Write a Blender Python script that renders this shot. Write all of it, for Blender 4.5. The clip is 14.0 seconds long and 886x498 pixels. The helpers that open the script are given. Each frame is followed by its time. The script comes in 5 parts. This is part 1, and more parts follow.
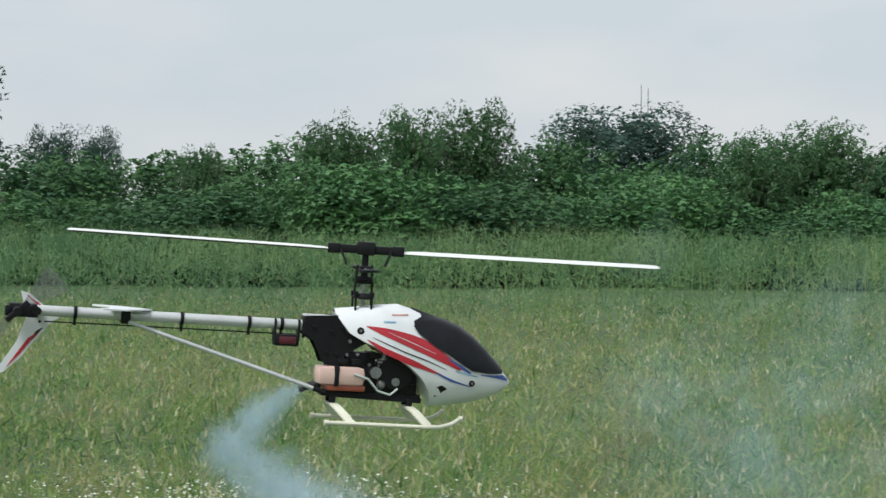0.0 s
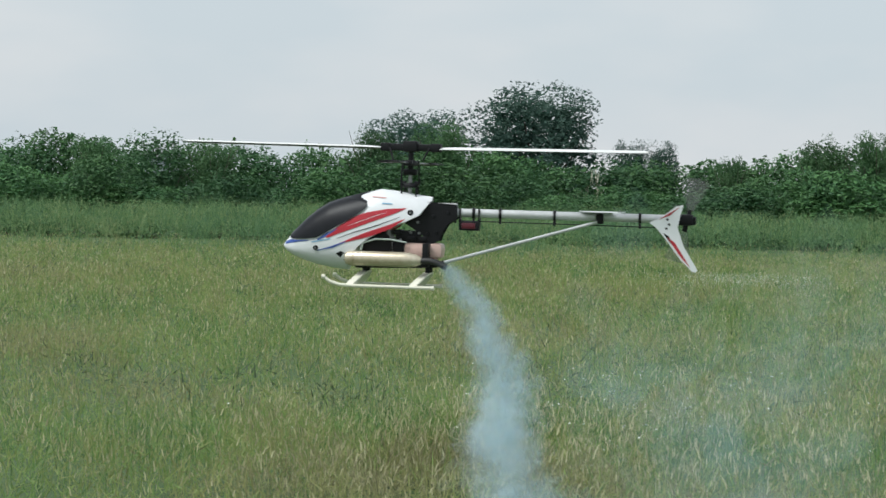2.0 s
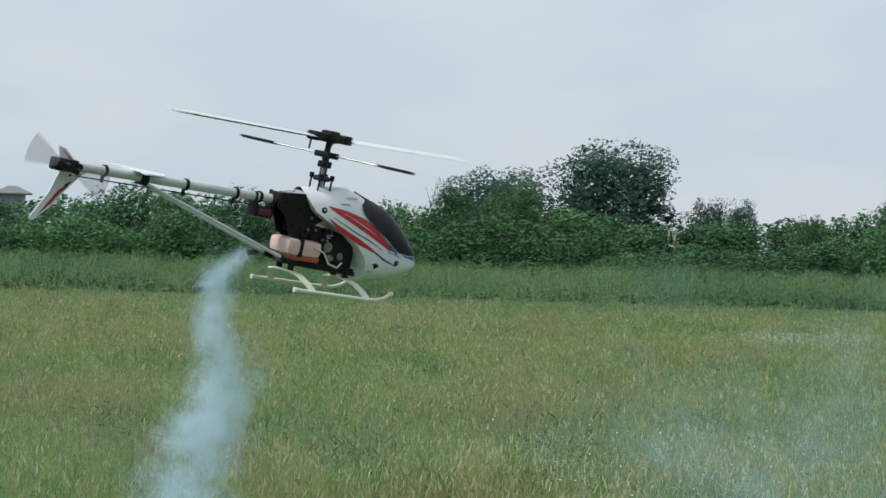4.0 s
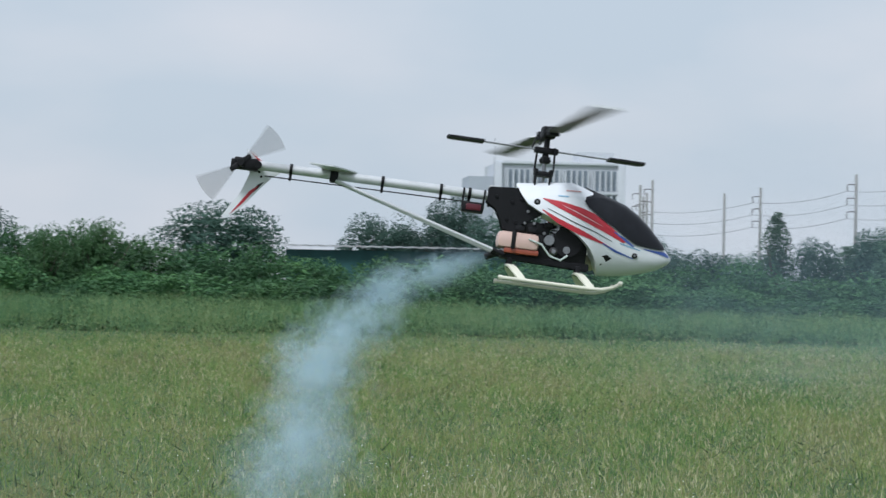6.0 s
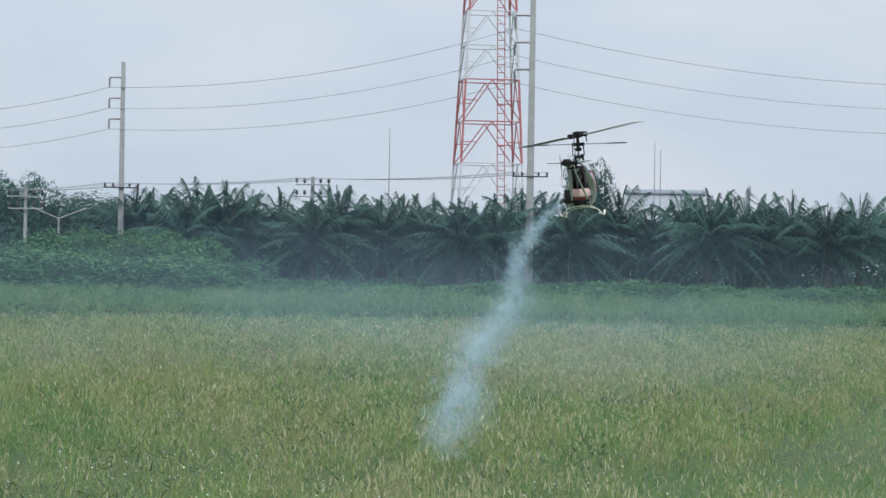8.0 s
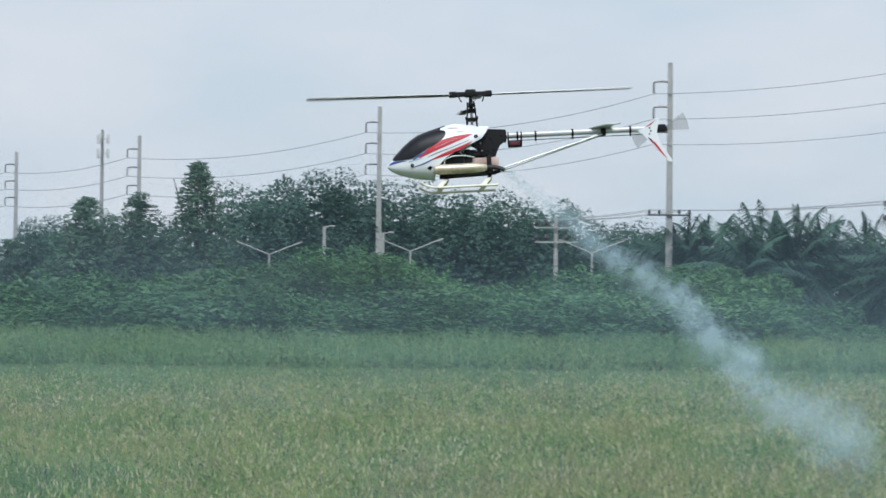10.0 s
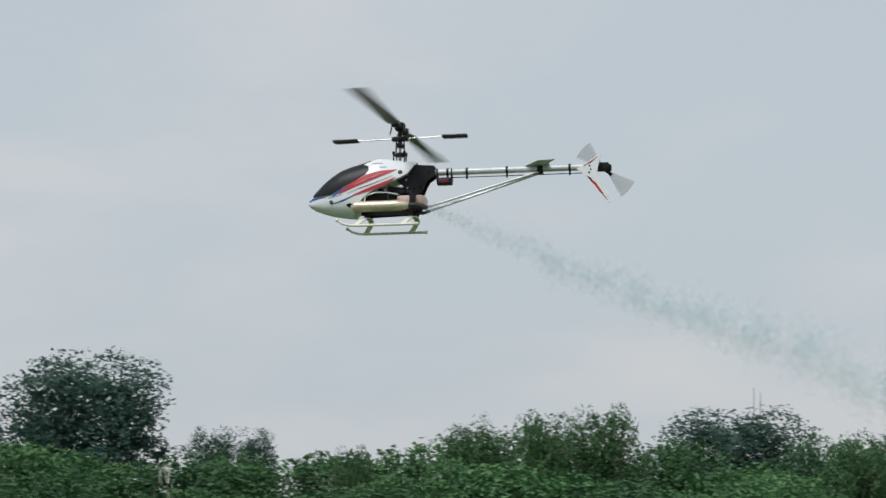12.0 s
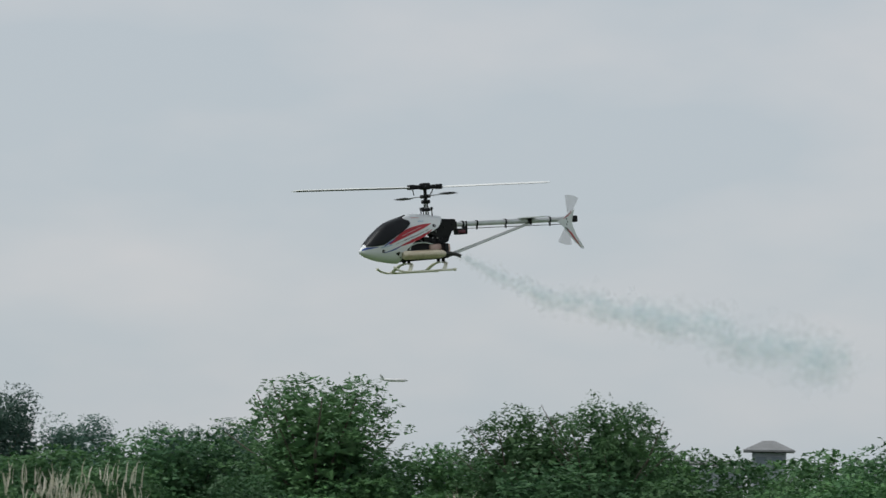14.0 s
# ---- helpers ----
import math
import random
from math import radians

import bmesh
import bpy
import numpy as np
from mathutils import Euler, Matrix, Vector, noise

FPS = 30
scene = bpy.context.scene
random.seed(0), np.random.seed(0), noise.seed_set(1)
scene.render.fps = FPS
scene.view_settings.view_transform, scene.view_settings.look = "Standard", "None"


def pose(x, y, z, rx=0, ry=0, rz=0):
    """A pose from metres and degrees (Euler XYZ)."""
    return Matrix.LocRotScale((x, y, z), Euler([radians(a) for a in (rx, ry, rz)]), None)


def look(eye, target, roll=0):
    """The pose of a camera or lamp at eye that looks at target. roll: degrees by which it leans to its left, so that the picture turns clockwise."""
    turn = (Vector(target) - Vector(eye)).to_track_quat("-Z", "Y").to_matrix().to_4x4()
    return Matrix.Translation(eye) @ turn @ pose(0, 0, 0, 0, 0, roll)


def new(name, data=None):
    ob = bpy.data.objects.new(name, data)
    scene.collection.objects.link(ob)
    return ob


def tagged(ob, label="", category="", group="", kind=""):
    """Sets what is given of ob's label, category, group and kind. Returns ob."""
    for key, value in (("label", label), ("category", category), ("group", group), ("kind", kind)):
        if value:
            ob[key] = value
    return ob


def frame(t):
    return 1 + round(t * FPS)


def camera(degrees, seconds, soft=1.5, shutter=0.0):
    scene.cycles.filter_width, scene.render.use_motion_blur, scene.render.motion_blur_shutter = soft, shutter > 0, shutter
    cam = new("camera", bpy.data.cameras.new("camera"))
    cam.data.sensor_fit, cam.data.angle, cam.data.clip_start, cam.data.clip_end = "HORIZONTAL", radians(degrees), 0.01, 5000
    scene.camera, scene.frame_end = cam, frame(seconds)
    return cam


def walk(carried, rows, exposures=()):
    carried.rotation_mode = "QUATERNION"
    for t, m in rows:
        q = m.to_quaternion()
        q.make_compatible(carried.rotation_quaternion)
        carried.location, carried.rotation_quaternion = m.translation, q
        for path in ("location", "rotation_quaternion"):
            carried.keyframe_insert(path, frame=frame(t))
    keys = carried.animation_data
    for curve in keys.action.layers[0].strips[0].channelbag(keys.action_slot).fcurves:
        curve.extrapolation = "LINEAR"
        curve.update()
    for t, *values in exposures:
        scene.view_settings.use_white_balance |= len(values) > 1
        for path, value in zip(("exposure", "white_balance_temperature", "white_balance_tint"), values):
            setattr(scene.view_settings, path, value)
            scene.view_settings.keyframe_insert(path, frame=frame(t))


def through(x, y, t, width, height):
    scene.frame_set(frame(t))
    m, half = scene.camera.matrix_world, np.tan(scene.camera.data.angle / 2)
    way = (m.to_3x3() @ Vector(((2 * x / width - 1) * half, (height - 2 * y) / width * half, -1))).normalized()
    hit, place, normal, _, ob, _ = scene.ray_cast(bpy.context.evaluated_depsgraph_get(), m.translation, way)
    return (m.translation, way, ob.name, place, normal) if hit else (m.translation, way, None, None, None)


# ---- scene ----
# A model helicopter flown over a rough grass field, with scrub, trees, power poles and a far building behind.
# The viewer stands near the origin; bearings are in degrees, clockwise from the y axis.
EYE = 1.6


# ---------------------------------------------------------------- camera path
# seconds, bearing, pitch, roll, reach (metres walked along the bearing),
# helicopter: sideways, ahead, height, and its turn about x, y, z
SHOT_A = [
    (0, -16.01, -0.84, 0.43, 15.3, -0.193, 6.009, 1.322, 0.5, 3.3, 28.7),
    (0.2, -17.61, -1.06, 0.49, 15.3, -0.245, 5.606, 1.326, -4.5, 3.6, -6.1),
    (0.3, -18.38, -1.16, 0.54, 15.3, -0.268, 5.615, 1.322, -4.8, 2.9, -32.9),
    (0.5, -19.84, -1.30, 0.80, 15.3, -0.267, 5.565, 1.332, -3.8, -0.9, -86.4),
    (1, -22.98, -1.66, 1.01, 15.3, -0.190, 5.390, 1.353, 2.3, -2.7, -158.1),
    (1.5, -25.57, -1.41, 1.18, 0.8, -0.122, 6.403, 1.421, 6.1, -2.1, -152.8),
    (2, -28.00, -1.23, 1.10, -13.8, -0.100, 7.418, 1.548, 0.1, -0.6, -159.1),
    (2.5, -30.16, -1.06, 1.18, -13.8, -0.119, 7.388, 1.551, 1.3, -1.3, -180.2),
    (3, -32.14, -0.86, 1.27, -13.8, -0.208, 7.005, 1.557, 4.4, 1.1, -216.7),
]
SHOT_B = [
    (3.2, -32.64, -0.73, 1.41, -13.8, -0.278, 6.990, 1.583, 7.2, 3.0, -234.7),
    (5.3, -15.02, 1.06, 1.21, -13.8, -0.089, 6.466, 1.848, 2.1, 6.4, -346.8),
    (5.5, -11.04, 1.03, 1.26, -13.8, -0.014, 6.511, 1.835, 1.4, 6.9, -348.4),
    (6, -0.02, 0.88, 1.12, -13.8, 0.257, 6.825, 1.834, -2.7, 6.3, -357.8),
    (6.5, 11.80, 0.82, 1.19, -13.8, 0.471, 7.622, 1.923, -2.6, 5.9, -366.3),
    (7, 23.18, 0.79, 1.02, -13.8, 0.609, 8.946, 2.015, -4.1, 4.3, -355.7),
    (9.3, 29.04, 0.29, 1.04, -10.0, 0.408, 14.273, 2.163, -3.8, 0.4, -236.1),
    (9.5, 26.65, 0.45, 1.00, -5.1, 0.293, 12.822, 2.178, -3.7, 1.7, -227.2),
    (10, 19.61, 1.25, 0.59, 5.0, 0.122, 10.805, 2.311, 4.2, 3.6, -197.6),
]
SHOT_C = [
    (10.5, 11.18, 2.59, 0.61, 9.5, 0.011, 9.746, 2.507, 3.4, 0.4, -185.3),
    (11, 1.59, 3.97, 0.77, 9.5, -0.042, 9.565, 2.775, 0.5, 1.0, -178.9),
    (11.5, -8.59, 5.06, 0.75, 9.5, -0.085, 9.634, 2.883, 1.0, 1.0, -173.8),
    (12, -18.59, 5.78, 0.48, 9.5, -0.171, 9.925, 2.899, 3.8, 1.3, -171.2),
    (12.5, -27.84, 6.09, 0.91, 9.5, -0.210, 9.750, 2.792, 7.0, -1.7, -145.5),
    (13, -35.88, 6.10, 1.02, 9.5, -0.186, 10.442, 2.867, 3.9, -3.2, -127.1),
    (13.5, -42.39, 5.99, 0.73, 9.5, -0.106, 11.182, 3.006, 4.1, 1.8, -116.7),
    (14, -47.85, 5.75, 0.96, 9.5, -0.078, 12.146, 2.934, -2.1, 6.1, -105.8),
]
SHOT = SHOT_A + SHOT_B + SHOT_C


def glide(rows, t, straight=()):
    """Smooth values between rows of (seconds, values...); the columns in straight go evenly from row to row."""
    ts = [r[0] for r in rows]
    i = min(max(sum(1 for q in ts if q <= t) - 1, 0), len(rows) - 2)

    def slope(k, c):
        lo, hi = max(k - 1, 0), min(k + 1, len(rows) - 1)
        if hi - k and ts[hi] - ts[k] > 1.5:
            hi, damp = k, 0.7
        elif k - lo and ts[k] - ts[lo] > 1.5:
            lo, damp = k, 0.7
        else:
            damp = 1.0
        return damp * (rows[hi][c] - rows[lo][c]) / max(ts[hi] - ts[lo], 1e-6)
    h = ts[i + 1] - ts[i]
    s = min(max((t - ts[i]) / h, 0), 1)
    out = []
    for c in range(1, len(rows[0])):
        a, b = rows[i][c], rows[i + 1][c]
        if c in straight:
            out.append(a + (b - a) * s)
        else:
            m0, m1 = slope(i, c) * h, slope(i + 1, c) * h
            out.append((2 * s**3 - 3 * s**2 + 1) * a + (s**3 - 2 * s**2 + s) * m0 + (3 * s**2 - 2 * s**3) * b + (s**3 - s**2) * m1)
    return out


def bearing(az, r, z=0.0):
    return Vector((r * math.sin(radians(az)), r * math.cos(radians(az)), z))


def camera_at(t):
    az, pitch, roll, reach = glide(SHOT, t, (4,))[:4]
    p = bearing(az, reach, EYE)
    return pose(p.x, p.y, p.z, 90 + pitch, 0, -az) @ pose(0, 0, 0, 0, 0, roll)


def helicopter_at(t):
    az, _, _, reach, side, ahead, high, rx, ry, rz = glide(SHOT, t, (4,))
    p = bearing(az, reach + ahead) + bearing(az + 90, side)
    return pose(p.x, p.y, high, rx, ry, rz)


TENTHS = [i / 10 for i in range(141)]
cam = camera(19.77, 14.0, soft=1.5, shutter=0.07)
walk(cam, [(t, camera_at(t)) for t in TENTHS],
     exposures=[(0, 0.06, 6250, 7), (3, 0.05, 6150, 6), (5.3, -0.05, 5850, 8), (7, -0.06, 5820, 9), (9.3, 0.12, 5820, 9), (10.5, -0.06, 5980, 7), (12, -0.20, 6250, 8), (14, -0.27, 6300, 8)])

# ---------------------------------------------------------------- world and sun
SUN_EL, SUN_AZ = 56, -150     # high, over the viewer's left shoulder
world = bpy.data.worlds.new("overcast_sky")
scene.world = world
world.use_nodes = True
wn, wl = world.node_tree.nodes, world.node_tree.links
wn.clear()
sky = wn.new("ShaderNodeTexSky")
sky.sky_type, sky.sun_disc = "NISHITA", False
sky.sun_elevation, sky.sun_rotation = radians(SUN_EL), radians(SUN_AZ)
sky.dust_density = 4
dim = wn.new("ShaderNodeMix")
dim.data_type = "RGBA"
dim.blend_type = "MULTIPLY"
dim.inputs[0].default_value = 1
wl.new(sky.outputs[0], dim.inputs[6])
dim.inputs[7].default_value = (0.1, 0.1, 0.1, 1)
coord = wn.new("ShaderNodeTexCoord")
stretch = wn.new("ShaderNodeMapping")
stretch.inputs["Scale"].default_value = (1, 1, 2.6)
wl.new(coord.outputs["Generated"], stretch.inputs[0])
cloud = wn.new("ShaderNodeTexNoise")
cloud.inputs["Scale"].default_value = 7
cloud.inputs["Detail"].default_value = 4
cloud.inputs["Roughness"].default_value = 0.45
wl.new(stretch.outputs[0], cloud.inputs[0])
ramp = wn.new("ShaderNodeValToRGB")
ramp.color_ramp.elements[0].position, ramp.color_ramp.elements[0].color = 0.42, (0.660, 0.708, 0.742, 1)
ramp.color_ramp.elements[1].position, ramp.color_ramp.elements[1].color = 0.78, (0.83, 0.805, 0.80, 1)
wl.new(cloud.outputs[0], ramp.inputs[0])
veil = wn.new("ShaderNodeMix")
veil.data_type = "RGBA"
veil.inputs[0].default_value = 0.86
wl.new(dim.outputs[2], veil.inputs[6])
wl.new(ramp.outputs[0], veil.inputs[7])
back = wn.new("ShaderNodeBackground")
back.inputs[1].default_value = 1.0
wl.new(veil.outputs[2], back.inputs[0])
wo = wn.new("ShaderNodeOutputWorld")
wl.new(back.outputs[0], wo.inputs[0])
sun = new("sun", bpy.data.lights.new("sun", "SUN"))
sun.data.energy, sun.data.angle, sun.data.color = 3.0, radians(14), (1.0, 0.98, 0.94)
sun.matrix_world = look((0, 0, 0), -Vector((math.sin(radians(SUN_AZ)) * math.cos(radians(SUN_EL)), math.cos(radians(SUN_AZ)) * math.cos(radians(SUN_EL)), math.sin(radians(SUN_EL)))))
scene.cycles.transparent_max_bounces = 256


# ---------------------------------------------------------------- materials
def material(name, color, rough=0.6, metal=0.0, vary=0.15, scale=30.0, bump=0.0, fine=6.0, coat=0.0, island=0.0, other=None, trans=0.0, patch=None, spec=0.5):
    """A surface with colour variation at two scales. island: random change from piece to piece towards other."""
    m = bpy.data.materials.new(name)
    m.use_nodes = True
    n, l = m.node_tree.nodes, m.node_tree.links
    b = n["Principled BSDF"]
    b.inputs["Roughness"].default_value, b.inputs["Metallic"].default_value = rough, metal
    b.inputs["Coat Weight"].default_value = coat
    b.inputs["Specular IOR Level"].default_value = spec
    tc = n.new("ShaderNodeNewGeometry" if patch else "ShaderNodeTexCoord")
    src = tc.outputs["Position"] if patch else tc.outputs["Object"]
    big, small = n.new("ShaderNodeTexNoise"), n.new("ShaderNodeTexNoise")
    big.inputs["Scale"].default_value, small.inputs["Scale"].default_value = (patch or scale), scale * fine
    big.inputs["Detail"].default_value = 4
    for k in (big, small):
        l.new(src, k.inputs["Vector"])
    mix = n.new("ShaderNodeMix")
    mix.data_type = "RGBA"
    o = other or tuple(c * (1 - vary) for c in color)
    mix.inputs[6].default_value, mix.inputs[7].default_value = (*color, 1), (*o, 1)
    add = n.new("ShaderNodeMath")
    add.operation = "MULTIPLY_ADD"
    l.new(small.outputs[0], add.inputs[0])
    add.inputs[1].default_value = 0.5
    l.new(big.outputs[0], add.inputs[2])
    rng = n.new("ShaderNodeMapRange")
    rng.inputs[1].default_value, rng.inputs[2].default_value = 0.55, 0.95
    l.new(add.outputs[0], rng.inputs[0])
    fac = rng.outputs[0]
    if island:
        g = n.new("ShaderNodeNewGeometry")
        blend = n.new("ShaderNodeMix")
        blend.inputs[0].default_value = island
        l.new(fac, blend.inputs[2])
        l.new(g.outputs["Random Per Island"], blend.inputs[3])
        fac = blend.outputs[0]
    l.new(fac, mix.inputs[0])
    out = mix.outputs[2]
    if island:
        oi = n.new("ShaderNodeObjectInfo")
        hsv = n.new("ShaderNodeHueSaturation")
        mr = n.new("ShaderNodeMapRange")
        mr.inputs[3].default_value, mr.inputs[4].default_value = 0.75, 1.3
        l.new(oi.outputs["Random"], mr.inputs[0])
        l.new(mr.outputs[0], hsv.inputs["Value"])
        l.new(out, hsv.inputs["Color"])
        out = hsv.outputs[0]
    l.new(out, b.inputs["Base Color"])
    if bump:
        bp = n.new("ShaderNodeBump")
        bp.inputs["Strength"].default_value = bump
        bp.inputs["Distance"].default_value = 0.01
        l.new(small.outputs[0], bp.inputs["Height"])
        l.new(bp.outputs[0], b.inputs["Normal"])
    if trans:
        tr = n.new("ShaderNodeBsdfTranslucent")
        l.new(out, tr.inputs[0])
        ms = n.new("ShaderNodeMixShader")
        ms.inputs[0].default_value = trans
        l.new(b.outputs[0], ms.inputs[1])
        l.new(tr.outputs[0], ms.inputs[2])
        l.new(ms.outputs[0], n["Material Output"].inputs[0])
    return m


def foliage(name, color, other, trans=0.25):
    return material(name, color, 0.6, vary=0.3, scale=0.6, fine=5, island=0.45, other=other, trans=trans, spec=0.3)


M_WHITE = material("white_gloss_paint", (0.73, 0.745, 0.765), 0.34, vary=0.06, scale=9, coat=0.25)
M_SCREEN = material("smoked_screen", (0.016, 0.017, 0.021), 0.42, vary=0.3, scale=12, spec=0.16)
M_RED = material("red_decal", (0.46, 0.02, 0.035), 0.4, vary=0.2, scale=20)
M_PALERED = material("faded_red_decal", (0.58, 0.30, 0.28), 0.4, vary=0.2, scale=40)
M_DARKRED = material("dark_red_decal", (0.10, 0.012, 0.022), 0.35, vary=0.2, scale=20)
M_BLUE = material("blue_decal", (0.05, 0.10, 0.36), 0.35, vary=0.2, scale=20)
M_PALEBLUE = material("pale_blue_decal", (0.22, 0.42, 0.60), 0.4, vary=0.2, scale=40)
M_BLACK = material("black_plastic", (0.008, 0.008, 0.010), 0.5, vary=0.35, scale=25, bump=0.05, spec=0.25)
M_STEEL = material("worn_steel", (0.35, 0.35, 0.36), 0.35, metal=0.9, vary=0.3, scale=40, bump=0.1)
M_PIPE = material("heat_tinted_alloy", (0.66, 0.60, 0.48), 0.38, metal=0.5, vary=0.3, scale=14, bump=0.05, other=(0.48, 0.40, 0.28))
M_BOOM = material("polished_alloy_boom", (0.60, 0.61, 0.62), 0.3, metal=0.2, vary=0.15, scale=14)
M_CREAM = material("cream_nylon", (0.72, 0.70, 0.58), 0.42, vary=0.08, scale=15)
M_TANK = material("milky_tank_plastic", (0.66, 0.46, 0.40), 0.35, vary=0.1, scale=10)
M_FUEL = material("red_fuel_in_tank", (0.34, 0.085, 0.05), 0.3, vary=0.15, scale=10)
M_RUBBER = material("black_rubber_hose", (0.02, 0.02, 0.02), 0.6, vary=0.3, scale=30)
M_TUBE = material("clear_fuel_line", (0.55, 0.62, 0.58), 0.25, vary=0.1, scale=30)
M_BLADE = material("pale_rotor_blade", (0.70, 0.71, 0.69), 0.35, vary=0.08, scale=8)
# The pale blade darkened: shade on its underside is put into the colour
M_UNDERSHADE = material("dark_blade_underside", (0.10, 0.10, 0.10), 0.45, vary=0.15, scale=20)
M_TAILBLADE = material("grey_tail_blade", (0.34, 0.34, 0.34), 0.45, vary=0.15, scale=20)
M_SOIL = material("meadow_ground", (0.075, 0.125, 0.042), 0.9, scale=1.5, fine=8, other=(0.045, 0.080, 0.028), patch=0.12, bump=0.4)
M_SEED = material("ripe_seed_heads", (0.42, 0.41, 0.24), 0.7, scale=0.9, fine=3, island=0.6, other=(0.28, 0.26, 0.16), trans=0.35, patch=0.2)
M_WEED = material("dark_meadow_weeds", (0.100, 0.140, 0.070), 0.75, scale=0.9, fine=3, island=0.5, other=(0.045, 0.070, 0.040), trans=0.25, patch=0.4)
M_PLUME = material("pale_plumes", (0.72, 0.69, 0.60), 0.8, scale=0.9, fine=3, island=0.6, other=(0.45, 0.42, 0.30), trans=0.3, patch=0.5)
M_PETAL = material("white_petals", (0.80, 0.80, 0.74), 0.6, vary=0.1, scale=40)
M_BARK = material("grey_bark", (0.12, 0.10, 0.08), 0.85, vary=0.4, scale=6, bump=0.5)
M_LEAF_A = foliage("scrub_leaves", (0.034, 0.098, 0.045), (0.112, 0.228, 0.074), 0.28)
M_LEAF_B = foliage("climber_leaves", (0.030, 0.086, 0.043), (0.088, 0.188, 0.068), 0.28)
M_LEAF_C = foliage("feathery_leaves", (0.034, 0.092, 0.042), (0.104, 0.200, 0.076), 0.30)
# Far trees: distance haze is mixed into these base colours as extra blue
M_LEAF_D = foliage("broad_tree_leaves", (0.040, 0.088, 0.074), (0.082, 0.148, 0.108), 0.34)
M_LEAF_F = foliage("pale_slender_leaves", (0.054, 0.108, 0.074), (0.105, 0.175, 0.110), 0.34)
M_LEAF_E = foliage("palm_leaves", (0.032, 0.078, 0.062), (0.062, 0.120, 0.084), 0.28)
M_CONCRETE = material("grey_concrete", (0.36, 0.36, 0.35), 0.85, vary=0.25, scale=2, bump=0.2)
M_WIRE = material("dull_aluminium_wire", (0.34, 0.35, 0.37), 0.6, metal=0.3)
M_CERAMIC = material("dark_insulator", (0.07, 0.06, 0.06), 0.3)
# Red paint washed out in the base colour to stand for haze
M_TOWER_RED = material("tower_red_paint", (0.46, 0.15, 0.15), 0.6, vary=0.2, scale=2)
M_TOWER_WHITE = material("tower_white_paint", (0.62, 0.62, 0.62), 0.55, vary=0.15, scale=2)
# Distance haze is mixed into this wall colour, paling it towards blue
M_WALL = material("pale_render_wall", (0.58, 0.60, 0.64), 0.85, vary=0.08, scale=0.4)
# Darker copy of the wall render, with shade put into the colour
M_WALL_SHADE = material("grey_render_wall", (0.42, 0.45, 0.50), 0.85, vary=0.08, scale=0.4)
# Glass colour lightened to hold the haze of distance
M_PANE = material("hazy_window_glass", (0.24, 0.28, 0.33), 0.4, vary=0.2, scale=0.5)
M_ROOF = material("grey_sheet_roof", (0.42, 0.43, 0.43), 0.6, vary=0.2, scale=0.8, bump=0.1)
M_TILE = material("dark_grey_roof_tiles", (0.20, 0.205, 0.21), 0.7, vary=0.25, scale=1.5)
M_TEAL = material("teal_sheet_wall", (0.025, 0.095, 0.095), 0.7, vary=0.3, scale=0.7)


def grass_material(name, tones, wide, fine, piece=0.22, trans=0.45):
    """Grass that changes tone in patches over the ground and from blade to blade."""
    m = bpy.data.materials.new(name)
    m.use_nodes = True
    n, l = m.node_tree.nodes, m.node_tree.links
    b = n["Principled BSDF"]
    b.inputs["Roughness"].default_value, b.inputs["Specular IOR Level"].default_value = 0.6, 0.35
    g = n.new("ShaderNodeNewGeometry")
    total = None
    for s, w, d in ((wide, 0.5, 3), (fine, 0.5, 2)):
        t = n.new("ShaderNodeTexNoise")
        t.inputs["Scale"].default_value, t.inputs["Detail"].default_value = s, d
        l.new(g.outputs["Position"], t.inputs["Vector"])
        k = n.new("ShaderNodeMath")
        k.operation = "MULTIPLY_ADD"
        l.new(t.outputs[0], k.inputs[0])
        k.inputs[1].default_value = w
        k.inputs[2].default_value = 0
        if total:
            l.new(total, k.inputs[2])
        total = k.outputs[0]
    rng = n.new("ShaderNodeMapRange")
    rng.inputs[1].default_value, rng.inputs[2].default_value = 0.41, 0.59
    l.new(total, rng.inputs[0])
    mix = n.new("ShaderNodeMix")
    mix.inputs[0].default_value = piece
    l.new(rng.outputs[0], mix.inputs[2])
    l.new(g.outputs["Random Per Island"], mix.inputs[3])
    ramp = n.new("ShaderNodeValToRGB")
    while len(ramp.color_ramp.elements) < len(tones):
        ramp.color_ramp.elements.new(0.5)
    for e, (p, col) in zip(ramp.color_ramp.elements, tones):
        e.position, e.color = p, (*col, 1)
    l.new(mix.outputs[0], ramp.inputs[0])
    l.new(ramp.outputs[0], b.inputs["Base Color"])
    tr = n.new("ShaderNodeBsdfTranslucent")
    l.new(ramp.outputs[0], tr.inputs[0])
    ms = n.new("ShaderNodeMixShader")
    ms.inputs[0].default_value = trans
    l.new(b.outputs[0], ms.inputs[1])
    l.new(tr.outputs[0], ms.inputs[2])
    l.new(ms.outputs[0], n["Material Output"].inputs[0])
    return m


M_GRASS = grass_material("ochre_meadow_grass", [(0.06, (0.078, 0.150, 0.060)), (0.28, (0.145, 0.265, 0.074)), (0.48, (0.250, 0.335, 0.105)), (0.70, (0.350, 0.350, 0.150)), (0.94, (0.215, 0.205, 0.118))], 0.33, 2.2, 0.28)
M_TALLGRASS = grass_material("green_reed_grass", [(0.12, (0.090, 0.185, 0.090)), (0.42, (0.135, 0.245, 0.105)), (0.72, (0.200, 0.300, 0.125)), (0.95, (0.240, 0.300, 0.140))], 0.2, 1.6)


